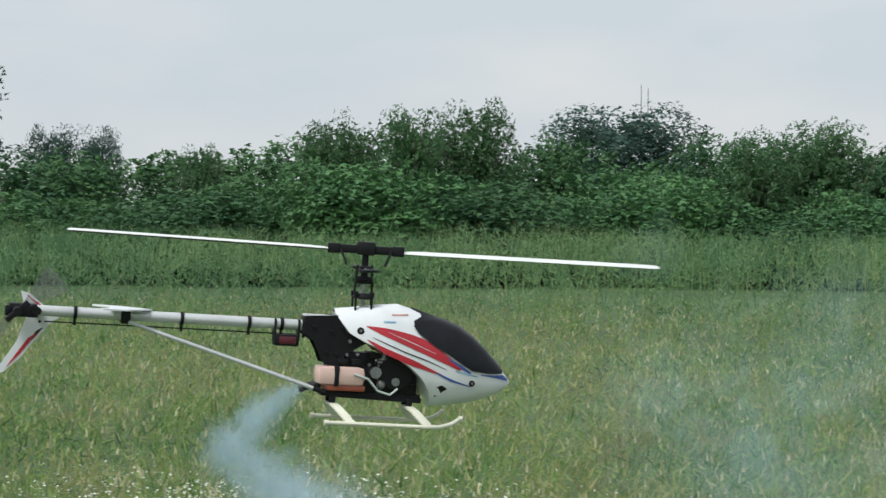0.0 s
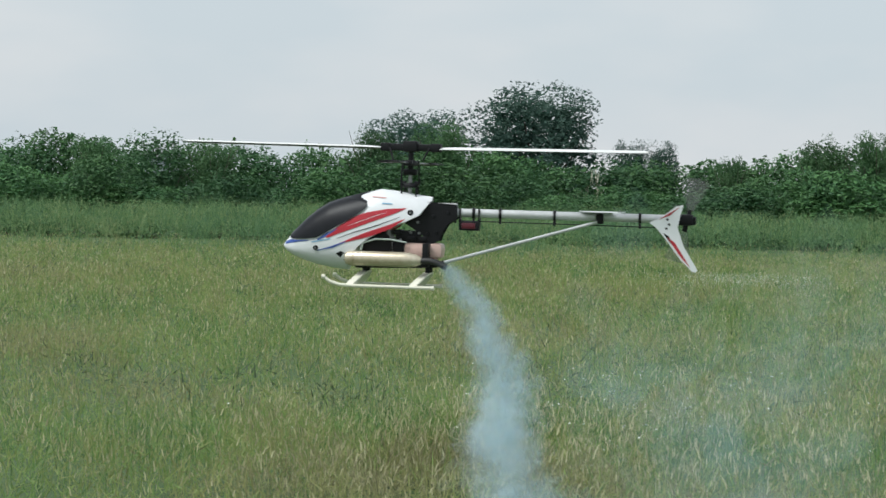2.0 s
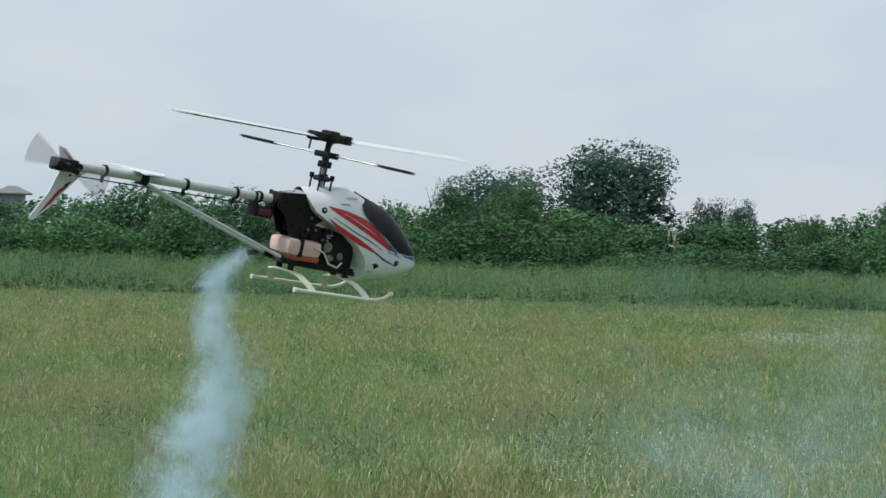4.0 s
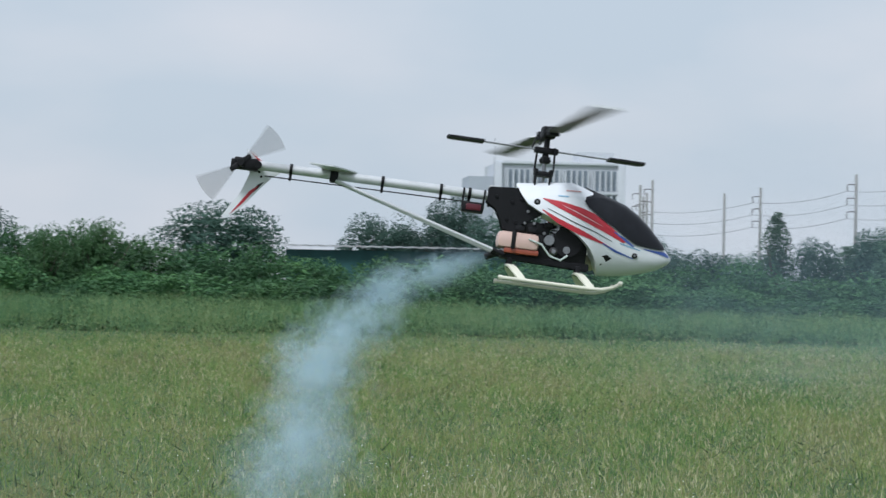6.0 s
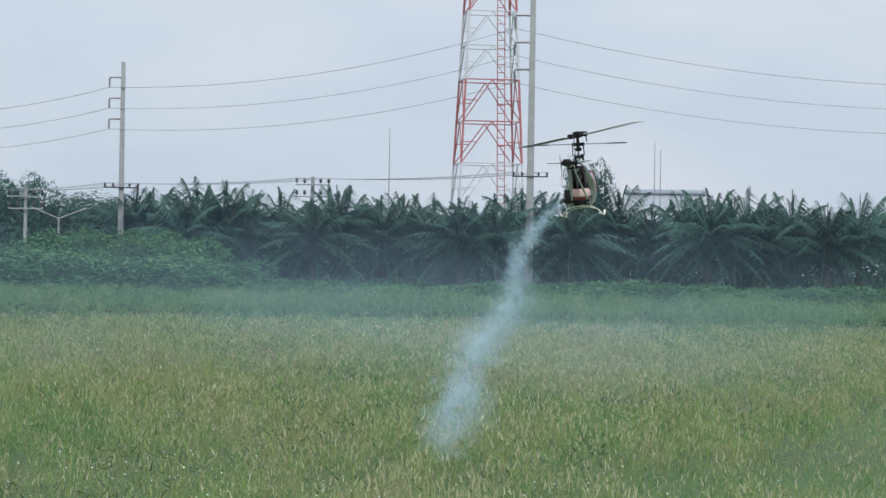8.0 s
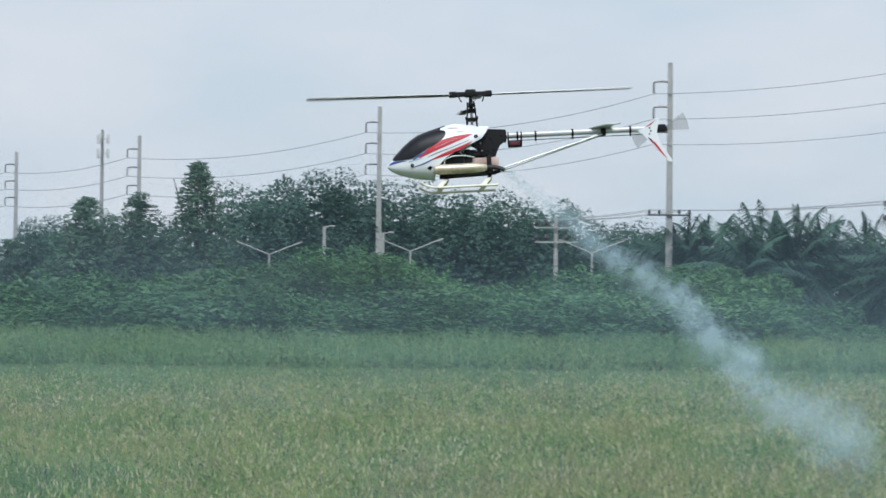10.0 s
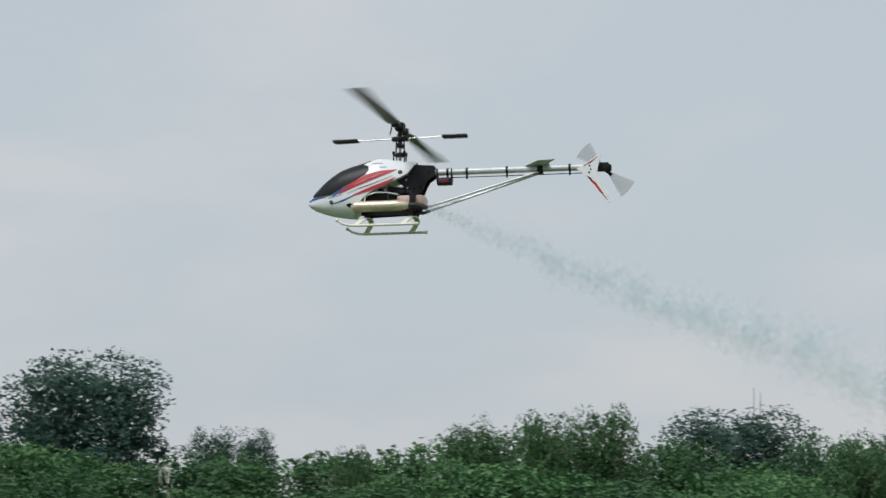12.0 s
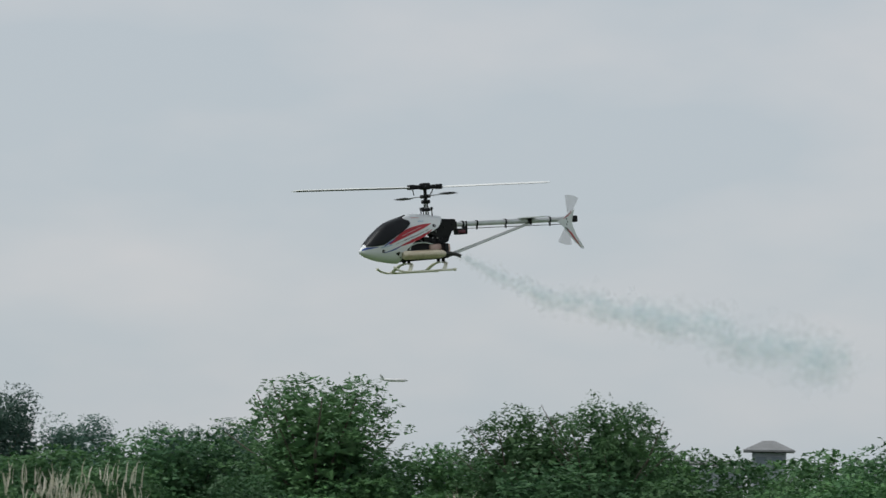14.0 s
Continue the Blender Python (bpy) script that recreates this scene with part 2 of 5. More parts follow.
def smoke_material(name="thin_exhaust_smoke", body=0.031, tint=(0.69, 0.87, 1.0), through=(1.0, 0.9981, 0.9956)):
    """Thin drifting smoke: scatters pale blue, and lets through slightly warmed light."""
    m = bpy.data.materials.new(name)
    m.use_nodes = True
    n, l = m.node_tree.nodes, m.node_tree.links
    n.clear()
    d, tl, t = n.new("ShaderNodeBsdfDiffuse"), n.new("ShaderNodeBsdfTranslucent"), n.new("ShaderNodeBsdfTransparent")
    d.inputs[0].default_value = tl.inputs[0].default_value = (*tint, 1)
    t.inputs[0].default_value = (*through, 1)
    m1, m2 = n.new("ShaderNodeMixShader"), n.new("ShaderNodeMixShader")
    m1.inputs[0].default_value, m2.inputs[0].default_value = 0.5, body
    l.new(d.outputs[0], m1.inputs[1])
    l.new(tl.outputs[0], m1.inputs[2])
    l.new(t.outputs[0], m2.inputs[1])
    l.new(m1.outputs[0], m2.inputs[2])
    o = n.new("ShaderNodeOutputMaterial")
    l.new(m2.outputs[0], o.inputs[0])
    return m


M_SMOKE = smoke_material(body=0.031)
M_SPIN = smoke_material("grey_blade_in_fast_spin", 0.24)
for q in M_SPIN.node_tree.nodes:
    if q.type in ("BSDF_DIFFUSE", "BSDF_TRANSLUCENT"):
        q.inputs[0].default_value = (0.28, 0.28, 0.28, 1)
M_VEIL = smoke_material("faint_old_smoke", 0.017, (0.60, 0.84, 1.0), (1, 1, 1))
M_HAZE = smoke_material("thin_blue_haze", 0.0027, (0.60, 0.80, 1.0), (1, 1, 1))


# ---------------------------------------------------------------- mesh helpers
def mesh_of(name, bm, mat, smooth=True):
    me = bpy.data.meshes.new(name)
    bmesh.ops.recalc_face_normals(bm, faces=bm.faces)
    bm.to_mesh(me)
    bm.free()
    me.materials.append(mat)
    if smooth:
        me.polygons.foreach_set("use_smooth", [True] * len(me.polygons))
        me.set_sharp_from_angle(angle=radians(35))
    return me


def part(name, bm, mat, parent, label="", smooth=True):
    ob = new(name, mesh_of(name, bm, mat, smooth))
    ob.parent = parent
    return tagged(ob, label)


def box(bm, c, size, bevel=0.0, turn=None):
    m = Matrix.Translation(c) @ (turn or Matrix()) @ Matrix.Diagonal((*size, 1))
    made = bmesh.ops.create_cube(bm, size=1, matrix=m)["verts"]
    if bevel:
        edges = list({e for v in made for e in v.link_edges})
        bmesh.ops.bevel(bm, geom=edges, offset=bevel, segments=2, affect="EDGES", profile=0.6)
    return bm


def tube(bm, pts, radius, seg=10, caps=True):
    """A round bar through pts; radius is one number or one for each point."""
    pts = [Vector(p) for p in pts]
    rad = radius if isinstance(radius, (list, tuple)) else [radius] * len(pts)
    rings = []
    for i, p in enumerate(pts):
        d = (pts[min(i + 1, len(pts) - 1)] - pts[max(i - 1, 0)]).normalized()
        q = d.to_track_quat("Z", "Y")
        rings.append([bm.verts.new(p + q @ Vector((rad[i] * math.cos(a), rad[i] * math.sin(a), 0))) for a in [2 * math.pi * k / seg for k in range(seg)]])
    for a, b in zip(rings, rings[1:]):
        for k in range(seg):
            bm.faces.new((a[k], a[(k + 1) % seg], b[(k + 1) % seg], b[k]))
    if caps:
        bm.faces.new(rings[0][::-1])
        bm.faces.new(rings[-1])
    return bm


def plate(bm, outline, thick, frame_m):
    """A flat plate with the given 2D outline, thick along its own z, placed by a matrix."""
    lo = [bm.verts.new(frame_m @ Vector((x, y, -thick / 2))) for x, y in outline]
    hi = [bm.verts.new(frame_m @ Vector((x, y, thick / 2))) for x, y in outline]
    n = len(outline)
    bm.faces.new(lo[::-1])
    bm.faces.new(hi)
    for i in range(n):
        bm.faces.new((lo[i], lo[(i + 1) % n], hi[(i + 1) % n], hi[i]))
    return bm


def thing(name, label, category, group="", m=None, kind=""):
    ob = new(name)
    ob.empty_display_size = 0.2
    if m is not None:
        ob.matrix_world = m
    return tagged(ob, label, category, group, kind)


SIDE = Matrix(((1, 0, 0, 0), (0, 0, -1, 0), (0, 1, 0, 0), (0, 0, 0, 1)))   # plate's x, y to the body's x, z


def lerp_rows(rows, x):
    for a, b in zip(rows, rows[1:]):
        if (a[0] - x) * (b[0] - x) <= 0:
            s = (x - a[0]) / (b[0] - a[0])
            return [p + (q - p) * s for p, q in zip(a[1:], b[1:])]
    return list((rows[0] if abs(x - rows[0][0]) < abs(x - rows[-1][0]) else rows[-1])[1:])


# ---------------------------------------------------------------- ground
def build_ground():
    bm = bmesh.new()
    rings = [0, 20, 60, 150, 500, 1500, 4000]
    prev = [bm.verts.new((0, 0, 0))]
    for r in rings[1:]:
        ring = [bm.verts.new((r * math.sin(a), r * math.cos(a), 0)) for a in [2 * math.pi * k / 64 for k in range(64)]]
        for k in range(64):
            if len(prev) == 1:
                bm.faces.new((prev[0], ring[(k + 1) % 64], ring[k]))
            else:
                bm.faces.new((prev[k], prev[(k + 1) % 64], ring[(k + 1) % 64], ring[k]))
        prev = ring
    tagged(new("ground", mesh_of("ground", bm, M_SOIL)), "flat meadow ground under rough ochre and green grass", "ground", kind="structure")


def blades_mesh(name, base, height, width, lean, mat, rng):
    """Bent grass blades, three triangles each, at the given places."""
    n = len(base)
    face = rng.uniform(0, 2 * np.pi, n)
    tip_dir = rng.uniform(0, 2 * np.pi, n)
    ax = np.stack([np.cos(face), np.sin(face), np.zeros(n)], 1) * (width / 2)[:, None]
    bend = np.stack([np.cos(tip_dir), np.sin(tip_dir), np.zeros(n)], 1) * (lean * height)[:, None]
    up = np.array([0, 0, 1.0])
    mid = base + bend * 0.3 + up * (height * 0.6)[:, None]
    tip = base + bend + up * height[:, None]
    co = np.stack([base - ax, base + ax, mid - ax * 0.75, mid + ax * 0.75, tip], 1).reshape(-1, 3)
    tri = np.array([[0, 1, 3], [0, 3, 2], [2, 3, 4]])
    idx = (np.arange(n)[:, None, None] * 5 + tri[None]).reshape(-1)
    me = bpy.data.meshes.new(name)
    me.vertices.add(len(co))
    me.vertices.foreach_set("co", co.astype(np.float32).ravel())
    me.loops.add(len(idx))
    me.loops.foreach_set("vertex_index", idx.astype(np.int32))
    me.polygons.add(len(idx) // 3)
    me.polygons.foreach_set("loop_start", np.arange(0, len(idx), 3, dtype=np.int32))
    me.update(calc_edges=True)
    me.materials.append(mat)
    return me


def scatter_polar(rng, n, az0, az1, r0, r1):
    az, r = np.radians(rng.uniform(az0, az1, n)), rng.uniform(r0, r1, n)
    return np.stack([r * np.sin(az), r * np.cos(az), np.zeros(n)], 1)


def clumped(rng, p, per, spread):
    q = np.repeat(p, per, 0)
    q[:, :2] += rng.normal(0, spread, (len(q), 2))
    return q


def patchy(p, s, seed):
    """A slow wave over the ground, -1 to 1, for uneven growth."""
    x, y = p[:, 0] * s, p[:, 1] * s
    return (np.sin(x * 1.3 + seed) * np.cos(y * 0.9 - seed) + np.sin(x * 2.7 - y * 2.1 + seed * 2) * 0.6 + np.sin(x * 0.5 + y * 4.3) * 0.4) / 2


def belt_edge(az):
    return 46.5 + 1.2 * np.tanh(az / 12) + 1.8 * np.sin(az * 0.27) + 1.2 * np.sin(az * 0.83 + 1) + 0.6 * np.sin(az * 2.3)


def bits_mesh(name, base, length, width, rise, mat, rng):
    """Short leaf blades, one triangle each, pointing every way but mostly upwards."""
    n = len(base)
    a, b = rng.uniform(0, 2 * np.pi, n), rng.uniform(0, 2 * np.pi, n)
    up = np.clip(rng.normal(rise, 0.35, n), -0.3, 1)
    flat = np.sqrt(1 - up ** 2 * 0.98)
    way = np.stack([np.cos(a) * flat, np.sin(a) * flat, up], 1) * length[:, None]
    side = np.stack([np.cos(b), np.sin(b), rng.normal(0, 0.3, n)], 1) * (width / 2)[:, None]
    co = np.stack([base - side, base + side, base + way], 1).reshape(-1, 3)
    me = bpy.data.meshes.new(name)
    me.vertices.add(n * 3)
    me.vertices.foreach_set("co", co.astype(np.float32).ravel())
    me.loops.add(n * 3)
    me.loops.foreach_set("vertex_index", np.arange(n * 3, dtype=np.int32))
    me.polygons.add(n)
    me.polygons.foreach_set("loop_start", np.arange(0, n * 3, 3, dtype=np.int32))
    me.update(calc_edges=True)
    me.materials.append(mat)
    return me


def lifted(q, z):
    return q + np.stack([0 * z, 0 * z, z], 1)


def build_grass():
    rng = np.random.default_rng(4)
    far = scatter_polar(rng, 30000, -66, 50, 7, 54)
    az, r = rng.uniform(0, 2 * np.pi, 15000), np.abs(rng.normal(0, 11, 15000))
    near = np.stack([r * np.sin(az), r * np.cos(az), 0 * r], 1)
    az, r = np.radians(rng.uniform(-66, 50, 25000)), rng.triangular(12, 27, 48, 25000)
    mid = np.stack([r * np.sin(az), r * np.cos(az), 0 * r], 1)
    tufts = np.concatenate([far, near, mid])
    tufts = tufts[patchy(tufts, 3.4, 5.0) + rng.normal(0, 0.3, len(tufts)) > -0.62]

    def top(q, n):
        return (0.30 + 0.08 * patchy(q, 0.5, 1.0) + 0.15 * patchy(q, 2.9, 3.0) + 0.05 * patchy(q, 9.0, 2.0) + rng.normal(0, 0.05, n)).clip(0.10, 0.75)
    # leafy body of the sward
    q = clumped(rng, tufts, 13, 0.10)
    r = np.hypot(q[:, 0], q[:, 1])
    h = top(q, len(q))
    z = h * rng.uniform(0.15, 1.0, len(q)) ** 0.7
    ob = new("meadow_grass", bits_mesh("meadow_grass", lifted(q, z), rng.uniform(0.05, 0.16, len(q)), 0.0055 + 0.00024 * r, 0.55, M_GRASS, rng))
    tagged(ob, "knee-high ochre and green meadow grass with ripe tips", "grass", kind="stuff")
    # longer thin blades standing out of it
    q = clumped(rng, tufts[rng.uniform(0, 1, len(tufts)) < 0.35], 3, 0.07)
    r = np.hypot(q[:, 0], q[:, 1])
    h = top(q, len(q)) * rng.uniform(0.9, 1.35, len(q))
    ob = new("grass_blades", blades_mesh("grass_blades", lifted(q, 0.35 * h), h * 0.75, 0.0035 + 0.00012 * r, rng.uniform(0.1, 1.1, len(q)), M_GRASS, rng))
    tagged(ob, "longer bent green blades among the meadow grass", "grass", kind="stuff")
    # ripe seed heads on thin stalks
    east = np.clip((np.degrees(np.arctan2(tufts[:, 0], tufts[:, 1])) - 8) / 10, 0, 1)
    s = clumped(rng, tufts[rng.uniform(0, 1, len(tufts)) < 0.45 + 0.4 * patchy(tufts, 0.6, 4.0) + 0.4 * east], 3, 0.09)
    r = np.hypot(s[:, 0], s[:, 1])
    s = lifted(s, top(s, len(s)) * rng.uniform(0.8, 1.15, len(s)))
    ob = new("seed_heads", blades_mesh("seed_heads", s, rng.uniform(0.025, 0.06, len(s)), 0.007 + 0.00022 * r, rng.uniform(0.1, 1.0, len(s)), M_SEED, rng))
    tagged(ob, "pale ochre grass seed heads over the meadow", "grass", kind="stuff")
    # darker weeds in clumps
    c = scatter_polar(rng, 330, -64, 48, 2, 50)
    q = np.repeat(c, 90, 0)
    wide = np.repeat(rng.uniform(0.10, 0.38, len(c)), 90)
    q[:, :2] += rng.normal(0, 1, (len(q), 2)) * wide[:, None]
    z = np.repeat(rng.uniform(0.28, 0.55, len(c)), 90) * rng.uniform(0.3, 1.0, len(q))
    ob = new("meadow_weeds", bits_mesh("meadow_weeds", lifted(q, z), rng.uniform(0.05, 0.13, len(q)), np.full(len(q), 0.011), 0.4, M_WEED, rng))
    tagged(ob, "dark olive weeds standing in clumps in the meadow", "weeds", kind="stuff")
    # the tall green belt in front of the scrub
    p = scatter_polar(rng, 33000, -68, 52, 41, 76)
    az = np.degrees(np.arctan2(p[:, 0], p[:, 1]))
    p = p[np.hypot(p[:, 0], p[:, 1]) > belt_edge(az) + rng.normal(0.8, 1.6, len(p)) + 2.2 * patchy(p, 0.35, 7.0)]

    def reed_top(q):
        az = np.degrees(np.arctan2(q[:, 0], q[:, 1]))
        deep = np.clip((np.hypot(q[:, 0], q[:, 1]) - belt_edge(az) + 1.2 - 2.2 * patchy(q, 0.35, 7.0)) / np.interp(az, [-10, 10], [9, 7]), 0, 1)
        line = np.interp(az, [-66, -10, 5, 16, 50], [1.35, 1.35, 1.2, 1.05, 0.95])
        return (line * (0.26 + 0.74 * deep) * (0.84 + 0.14 * patchy(q, 0.4, 2.0) + 0.12 * patchy(q, 1.7, 6.0)) + rng.normal(0, 0.06, len(q))).clip(0.3, 1.9)
    q = clumped(rng, p, 14, 0.17)
    h = reed_top(q)
    q[:, 2] = h * rng.uniform(0.1, 1.0, len(q)) ** 0.55
    ob = new("reed_grass", bits_mesh("reed_grass", q, rng.uniform(0.08, 0.20, len(q)), np.full(len(q), 0.019), 0.5, M_TALLGRASS, rng))
    tagged(ob, "waist-high green reed grass along the scrub", "grass", kind="stuff")
    q = clumped(rng, p[rng.uniform(0, 1, len(p)) < 0.5], 2, 0.15)
    h = reed_top(q)
    q[:, 2] = h * 0.55
    ob = new("reed_blades", blades_mesh("reed_blades", q, h * rng.uniform(0.4, 0.65, len(q)), np.full(len(q), 0.013), rng.uniform(0.1, 0.8, len(q)), M_TALLGRASS, rng))
    tagged(ob, "long thin blades rising from the reed grass", "grass", kind="stuff")


def build_flowers():
    """Patches of small white meadow flowers standing just above the grass."""
    rng = np.random.default_rng(9)
    spots = [(-7.9, 24.6, 1.3, 1.0, 2600), (0.6, 0.8, 1.8, 1.2, 380), (-0.4, 3.3, 1.5, 1.0, 220), (-2, 5, 30, 30, 60)]
    bm = bmesh.new()
    for cx, cy, sx, sy, n in spots:
        for _ in range(n):
            x, y = cx + rng.normal(0, sx * 0.55), cy + rng.normal(0, sy * 0.55)
            z, s = rng.uniform(0.26, 0.46), rng.uniform(0.003, 0.0065)
            t = Matrix.Translation((x, y, z)) @ Euler((rng.uniform(-.7, .7), rng.uniform(-.7, .7), rng.uniform(0, 3))).to_matrix().to_4x4()
            rim = [bm.verts.new(t @ Vector((s * math.cos(a), s * math.sin(a), 0.3 * s))) for a in (0, 1.26, 2.51, 3.77, 5.03)]
            hub = bm.verts.new(t @ Vector((0, 0, -0.3 * s)))
            for k in range(5):
                bm.faces.new((rim[k], rim[(k + 1) % 5], hub))
    tagged(new("meadow_flowers", mesh_of("meadow_flowers", bm, M_PETAL, False)), "small white flowers in patches among the grass", "flowers", kind="stuff")


def build_plumes():
    """Tufts of tall grass with pale feathery plumes at the foot of the scrub."""
    rng = np.random.default_rng(12)
    for az, r, n, z in ((-55.7, 68, 13, 2.3), (-54.6, 68, 24, 2.35), (-47.6, 68, 7, 1.9), (-24.2, 73, 4, 2.9), (-23.4, 73, 3, 2.6)):
        c = bearing(az, r)
        base = np.array([c.x, c.y, 0]) + np.concatenate([rng.normal(0, 0.55, (n, 2)), np.zeros((n, 1))], 1)
        stalk = z * rng.uniform(0.42, 0.85, n)
        ob = thing("plume_grass", "tuft of tall grass with pale feathery plumes", "grass", "plume grasses", Matrix.Identity(4))
        o = new("stalks", blades_mesh("stalks", base, stalk * 1.05, np.full(n, 0.03), rng.uniform(0, 0.12, n), M_TALLGRASS, rng))
        tagged(o, kind="stuff").parent = ob
        tips = np.repeat(base + np.stack([0 * stalk, 0 * stalk, stalk], 1), 7, 0) + rng.normal(0, 0.09, (n * 7, 3))
        o = new("plumes", blades_mesh("plumes", tips, rng.uniform(0.3, 0.6, n * 7), np.full(n * 7, 0.03), rng.uniform(0.1, 0.5, n * 7), M_PLUME, rng))
        tagged(o, "pale cream plumes", kind="stuff").parent = ob


build_ground()
build_grass()
build_flowers()
build_plumes()


# ---------------------------------------------------------------- plants
def leaf_mesh(name, pos, size, mat, rng, up_bias=0.35, slim=0.6, core=(), out=()):
    """Leaves, three corners each, turned at random but mostly facing upwards and outwards.
    core: places, radii and heights of the thick inside, filled with larger leaves."""
    out = np.zeros((0, 3)) if len(out) == 0 else out
    sizes = size * rng.uniform(0.6, 1.35, len(pos))
    for c, rx, rz in core:
        d = rng.normal(0, 1, (400, 3))
        d /= np.linalg.norm(d, axis=1)[:, None]
        pos = np.concatenate([pos, np.asarray(c) + d * (0.80 * rng.uniform(0.1, 1, 400) ** 0.4)[:, None] * np.array([rx, rx, rz])])
        sizes = np.concatenate([sizes, rng.uniform(0.4, 0.8, 400) * min(rx * 0.5, 0.7)])
    n = len(pos)
    axis = rng.normal(0, 1, (n, 3))
    axis[:, 2] = axis[:, 2] * 0.6 - 0.15
    axis /= np.linalg.norm(axis, axis=1)[:, None]
    nrm = rng.normal(0, 0.55, (n, 3)) + np.array([0, 0, up_bias * 2])
    nrm[:len(out)] += out * 1.6
    side = np.cross(axis, nrm)
    side /= np.linalg.norm(side, axis=1)[:, None] + 1e-9
    a, b = axis * sizes[:, None], side * (sizes * slim)[:, None]
    co = np.stack([pos - a * 0.45 + b * 0.35, pos - a * 0.35 - b * 0.55, pos + a * 0.6], 1).reshape(-1, 3)
    me = bpy.data.meshes.new(name)
    me.vertices.add(len(co))
    me.vertices.foreach_set("co", co.astype(np.float32).ravel())
    me.loops.add(n * 3)
    me.loops.foreach_set("vertex_index", np.arange(n * 3, dtype=np.int32))
    me.polygons.add(n)
    me.polygons.foreach_set("loop_start", np.arange(0, n * 3, 3, dtype=np.int32))
    me.update(calc_edges=True)
    me.materials.append(mat)
    return me


def mounds(rng, centres, radii, per, flat=0.85):
    """Leaves on the upper and outer skin of rounded clumps, so that hollows stay open between them."""
    out, way = [], []
    for c, r in zip(centres, radii):
        d = rng.normal(0, 1, (per, 3))
        d[:, 2] += 0.45
        d /= np.linalg.norm(d, axis=1)[:, None]
        k = rng.uniform(0, 6.28, 3)
        lobe = 1 + 0.16 * np.sin(d[:, 0] * 7 + k[0]) * np.sin(d[:, 1] * 7 + k[1]) + 0.10 * np.sin(d[:, 2] * 9 + k[2])
        out.append(np.asarray(c) + d * (r * lobe * (1 - 0.35 * rng.uniform(0, 1, per) ** 2.5))[:, None] * np.array([1, 1, flat]))
        way.append(d)
    return np.concatenate(out), np.concatenate(way)


def dome(rng, n, H, W, low, seed, swell=2.4, sink=0.78):
    """Places of clumps on a domed crown, from the height low upwards."""
    c = []
    for k in range(n):
        a = 2.399 * k + rng.uniform(-0.5, 0.5)
        z = low + (1 - low) * ((k + rng.uniform(0, 1)) / n) ** 0.8 * 0.86
        rim = W / 2 * math.sqrt(max(0.03, 1 - (abs(z - low * 1.4) / (1.02 - low * 1.4)) ** swell)) * (0.86 + 0.14 * math.sin(3 * a + seed))
        u = sink * rng.uniform(0.75, 1.05)
        c.append((math.cos(a) * rim * u, math.sin(a) * rim * u, z * H))
    return c


def limbs(rng, height, spread, count, r0, trunk_top=0.45, lean=0.0):
    bm = bmesh.new()
    tops = []
    if trunk_top > 0.2:
        t = [(0, 0, -0.05), (lean * 0.3, 0.02, height * trunk_top * 0.5), (lean, 0, height * trunk_top)]
        tube(bm, t, [r0, r0 * 0.8, r0 * 0.6], 8)
    for k in range(count):
        a = 2 * math.pi * (k + rng.uniform(-0.3, 0.3)) / count
        z0 = height * trunk_top * rng.uniform(0.55, 1.0) if trunk_top > 0.2 else -0.05
        s = spread * rng.uniform(0.45, 0.9)
        e = Vector((math.cos(a) * s, math.sin(a) * s, height * rng.uniform(0.6, 0.92)))
        b = Vector((lean * 0.8, 0, z0)) if trunk_top > 0.2 else Vector((math.cos(a) * 0.2, math.sin(a) * 0.2, z0))
        m = b.lerp(e, 0.5) + Vector((rng.normal(0, 0.1), rng.normal(0, 0.1), 0.1)) * spread * 0.5
        tube(bm, [b, m, e], [r0 * 0.5, r0 * 0.32, r0 * 0.12], 6)
        tops.append(e)
    return bm, tops


def shoots(rng, count, each, W, H, z0, length, spread=0.25):
    """Loose leafy shoots standing over the outline."""
    pos = []
    for _ in range(count):
        a, u = rng.uniform(0, 2 * np.pi), rng.uniform(0, W * 0.46)
        base, L = H * rng.uniform(*z0) * (1 - 0.5 * (u / W) ** 2), rng.uniform(*length)
        s = rng.uniform(0, 1, each)
        lean = rng.normal(0, spread, 2)
        pos.append(np.stack([math.cos(a) * u + lean[0] * s, math.sin(a) * u + lean[1] * s, base + L * s], 1) + rng.normal(0, 0.05, (each, 3)) * (1.1 - s)[:, None])
    return np.concatenate(pos)


def scrub_mesh(seed, mat, H=3.0, W=3.6, leaf=0.115, n=19, per=300):
    rng = np.random.default_rng(seed)
    wood, tops = limbs(rng, H * 0.8, W * 0.4, 6, 0.05, 0.0)
    c = dome(rng, n, H, W, 0.08, seed)
    pos, way = mounds(rng, c, rng.uniform(0.42, 0.92, n), per)
    pos = np.concatenate([pos, shoots(rng, 16, 22, W, H, (0.72, 0.95), (0.2, 0.5))])
    pos[:, 2] = pos[:, 2].clip(0.05)
    return mesh_of("stem", wood, M_BARK), leaf_mesh("crown", pos, leaf, mat, rng, 0.3, 0.75, [((0, 0, H * 0.36), W * 0.36, H * 0.40)], way)


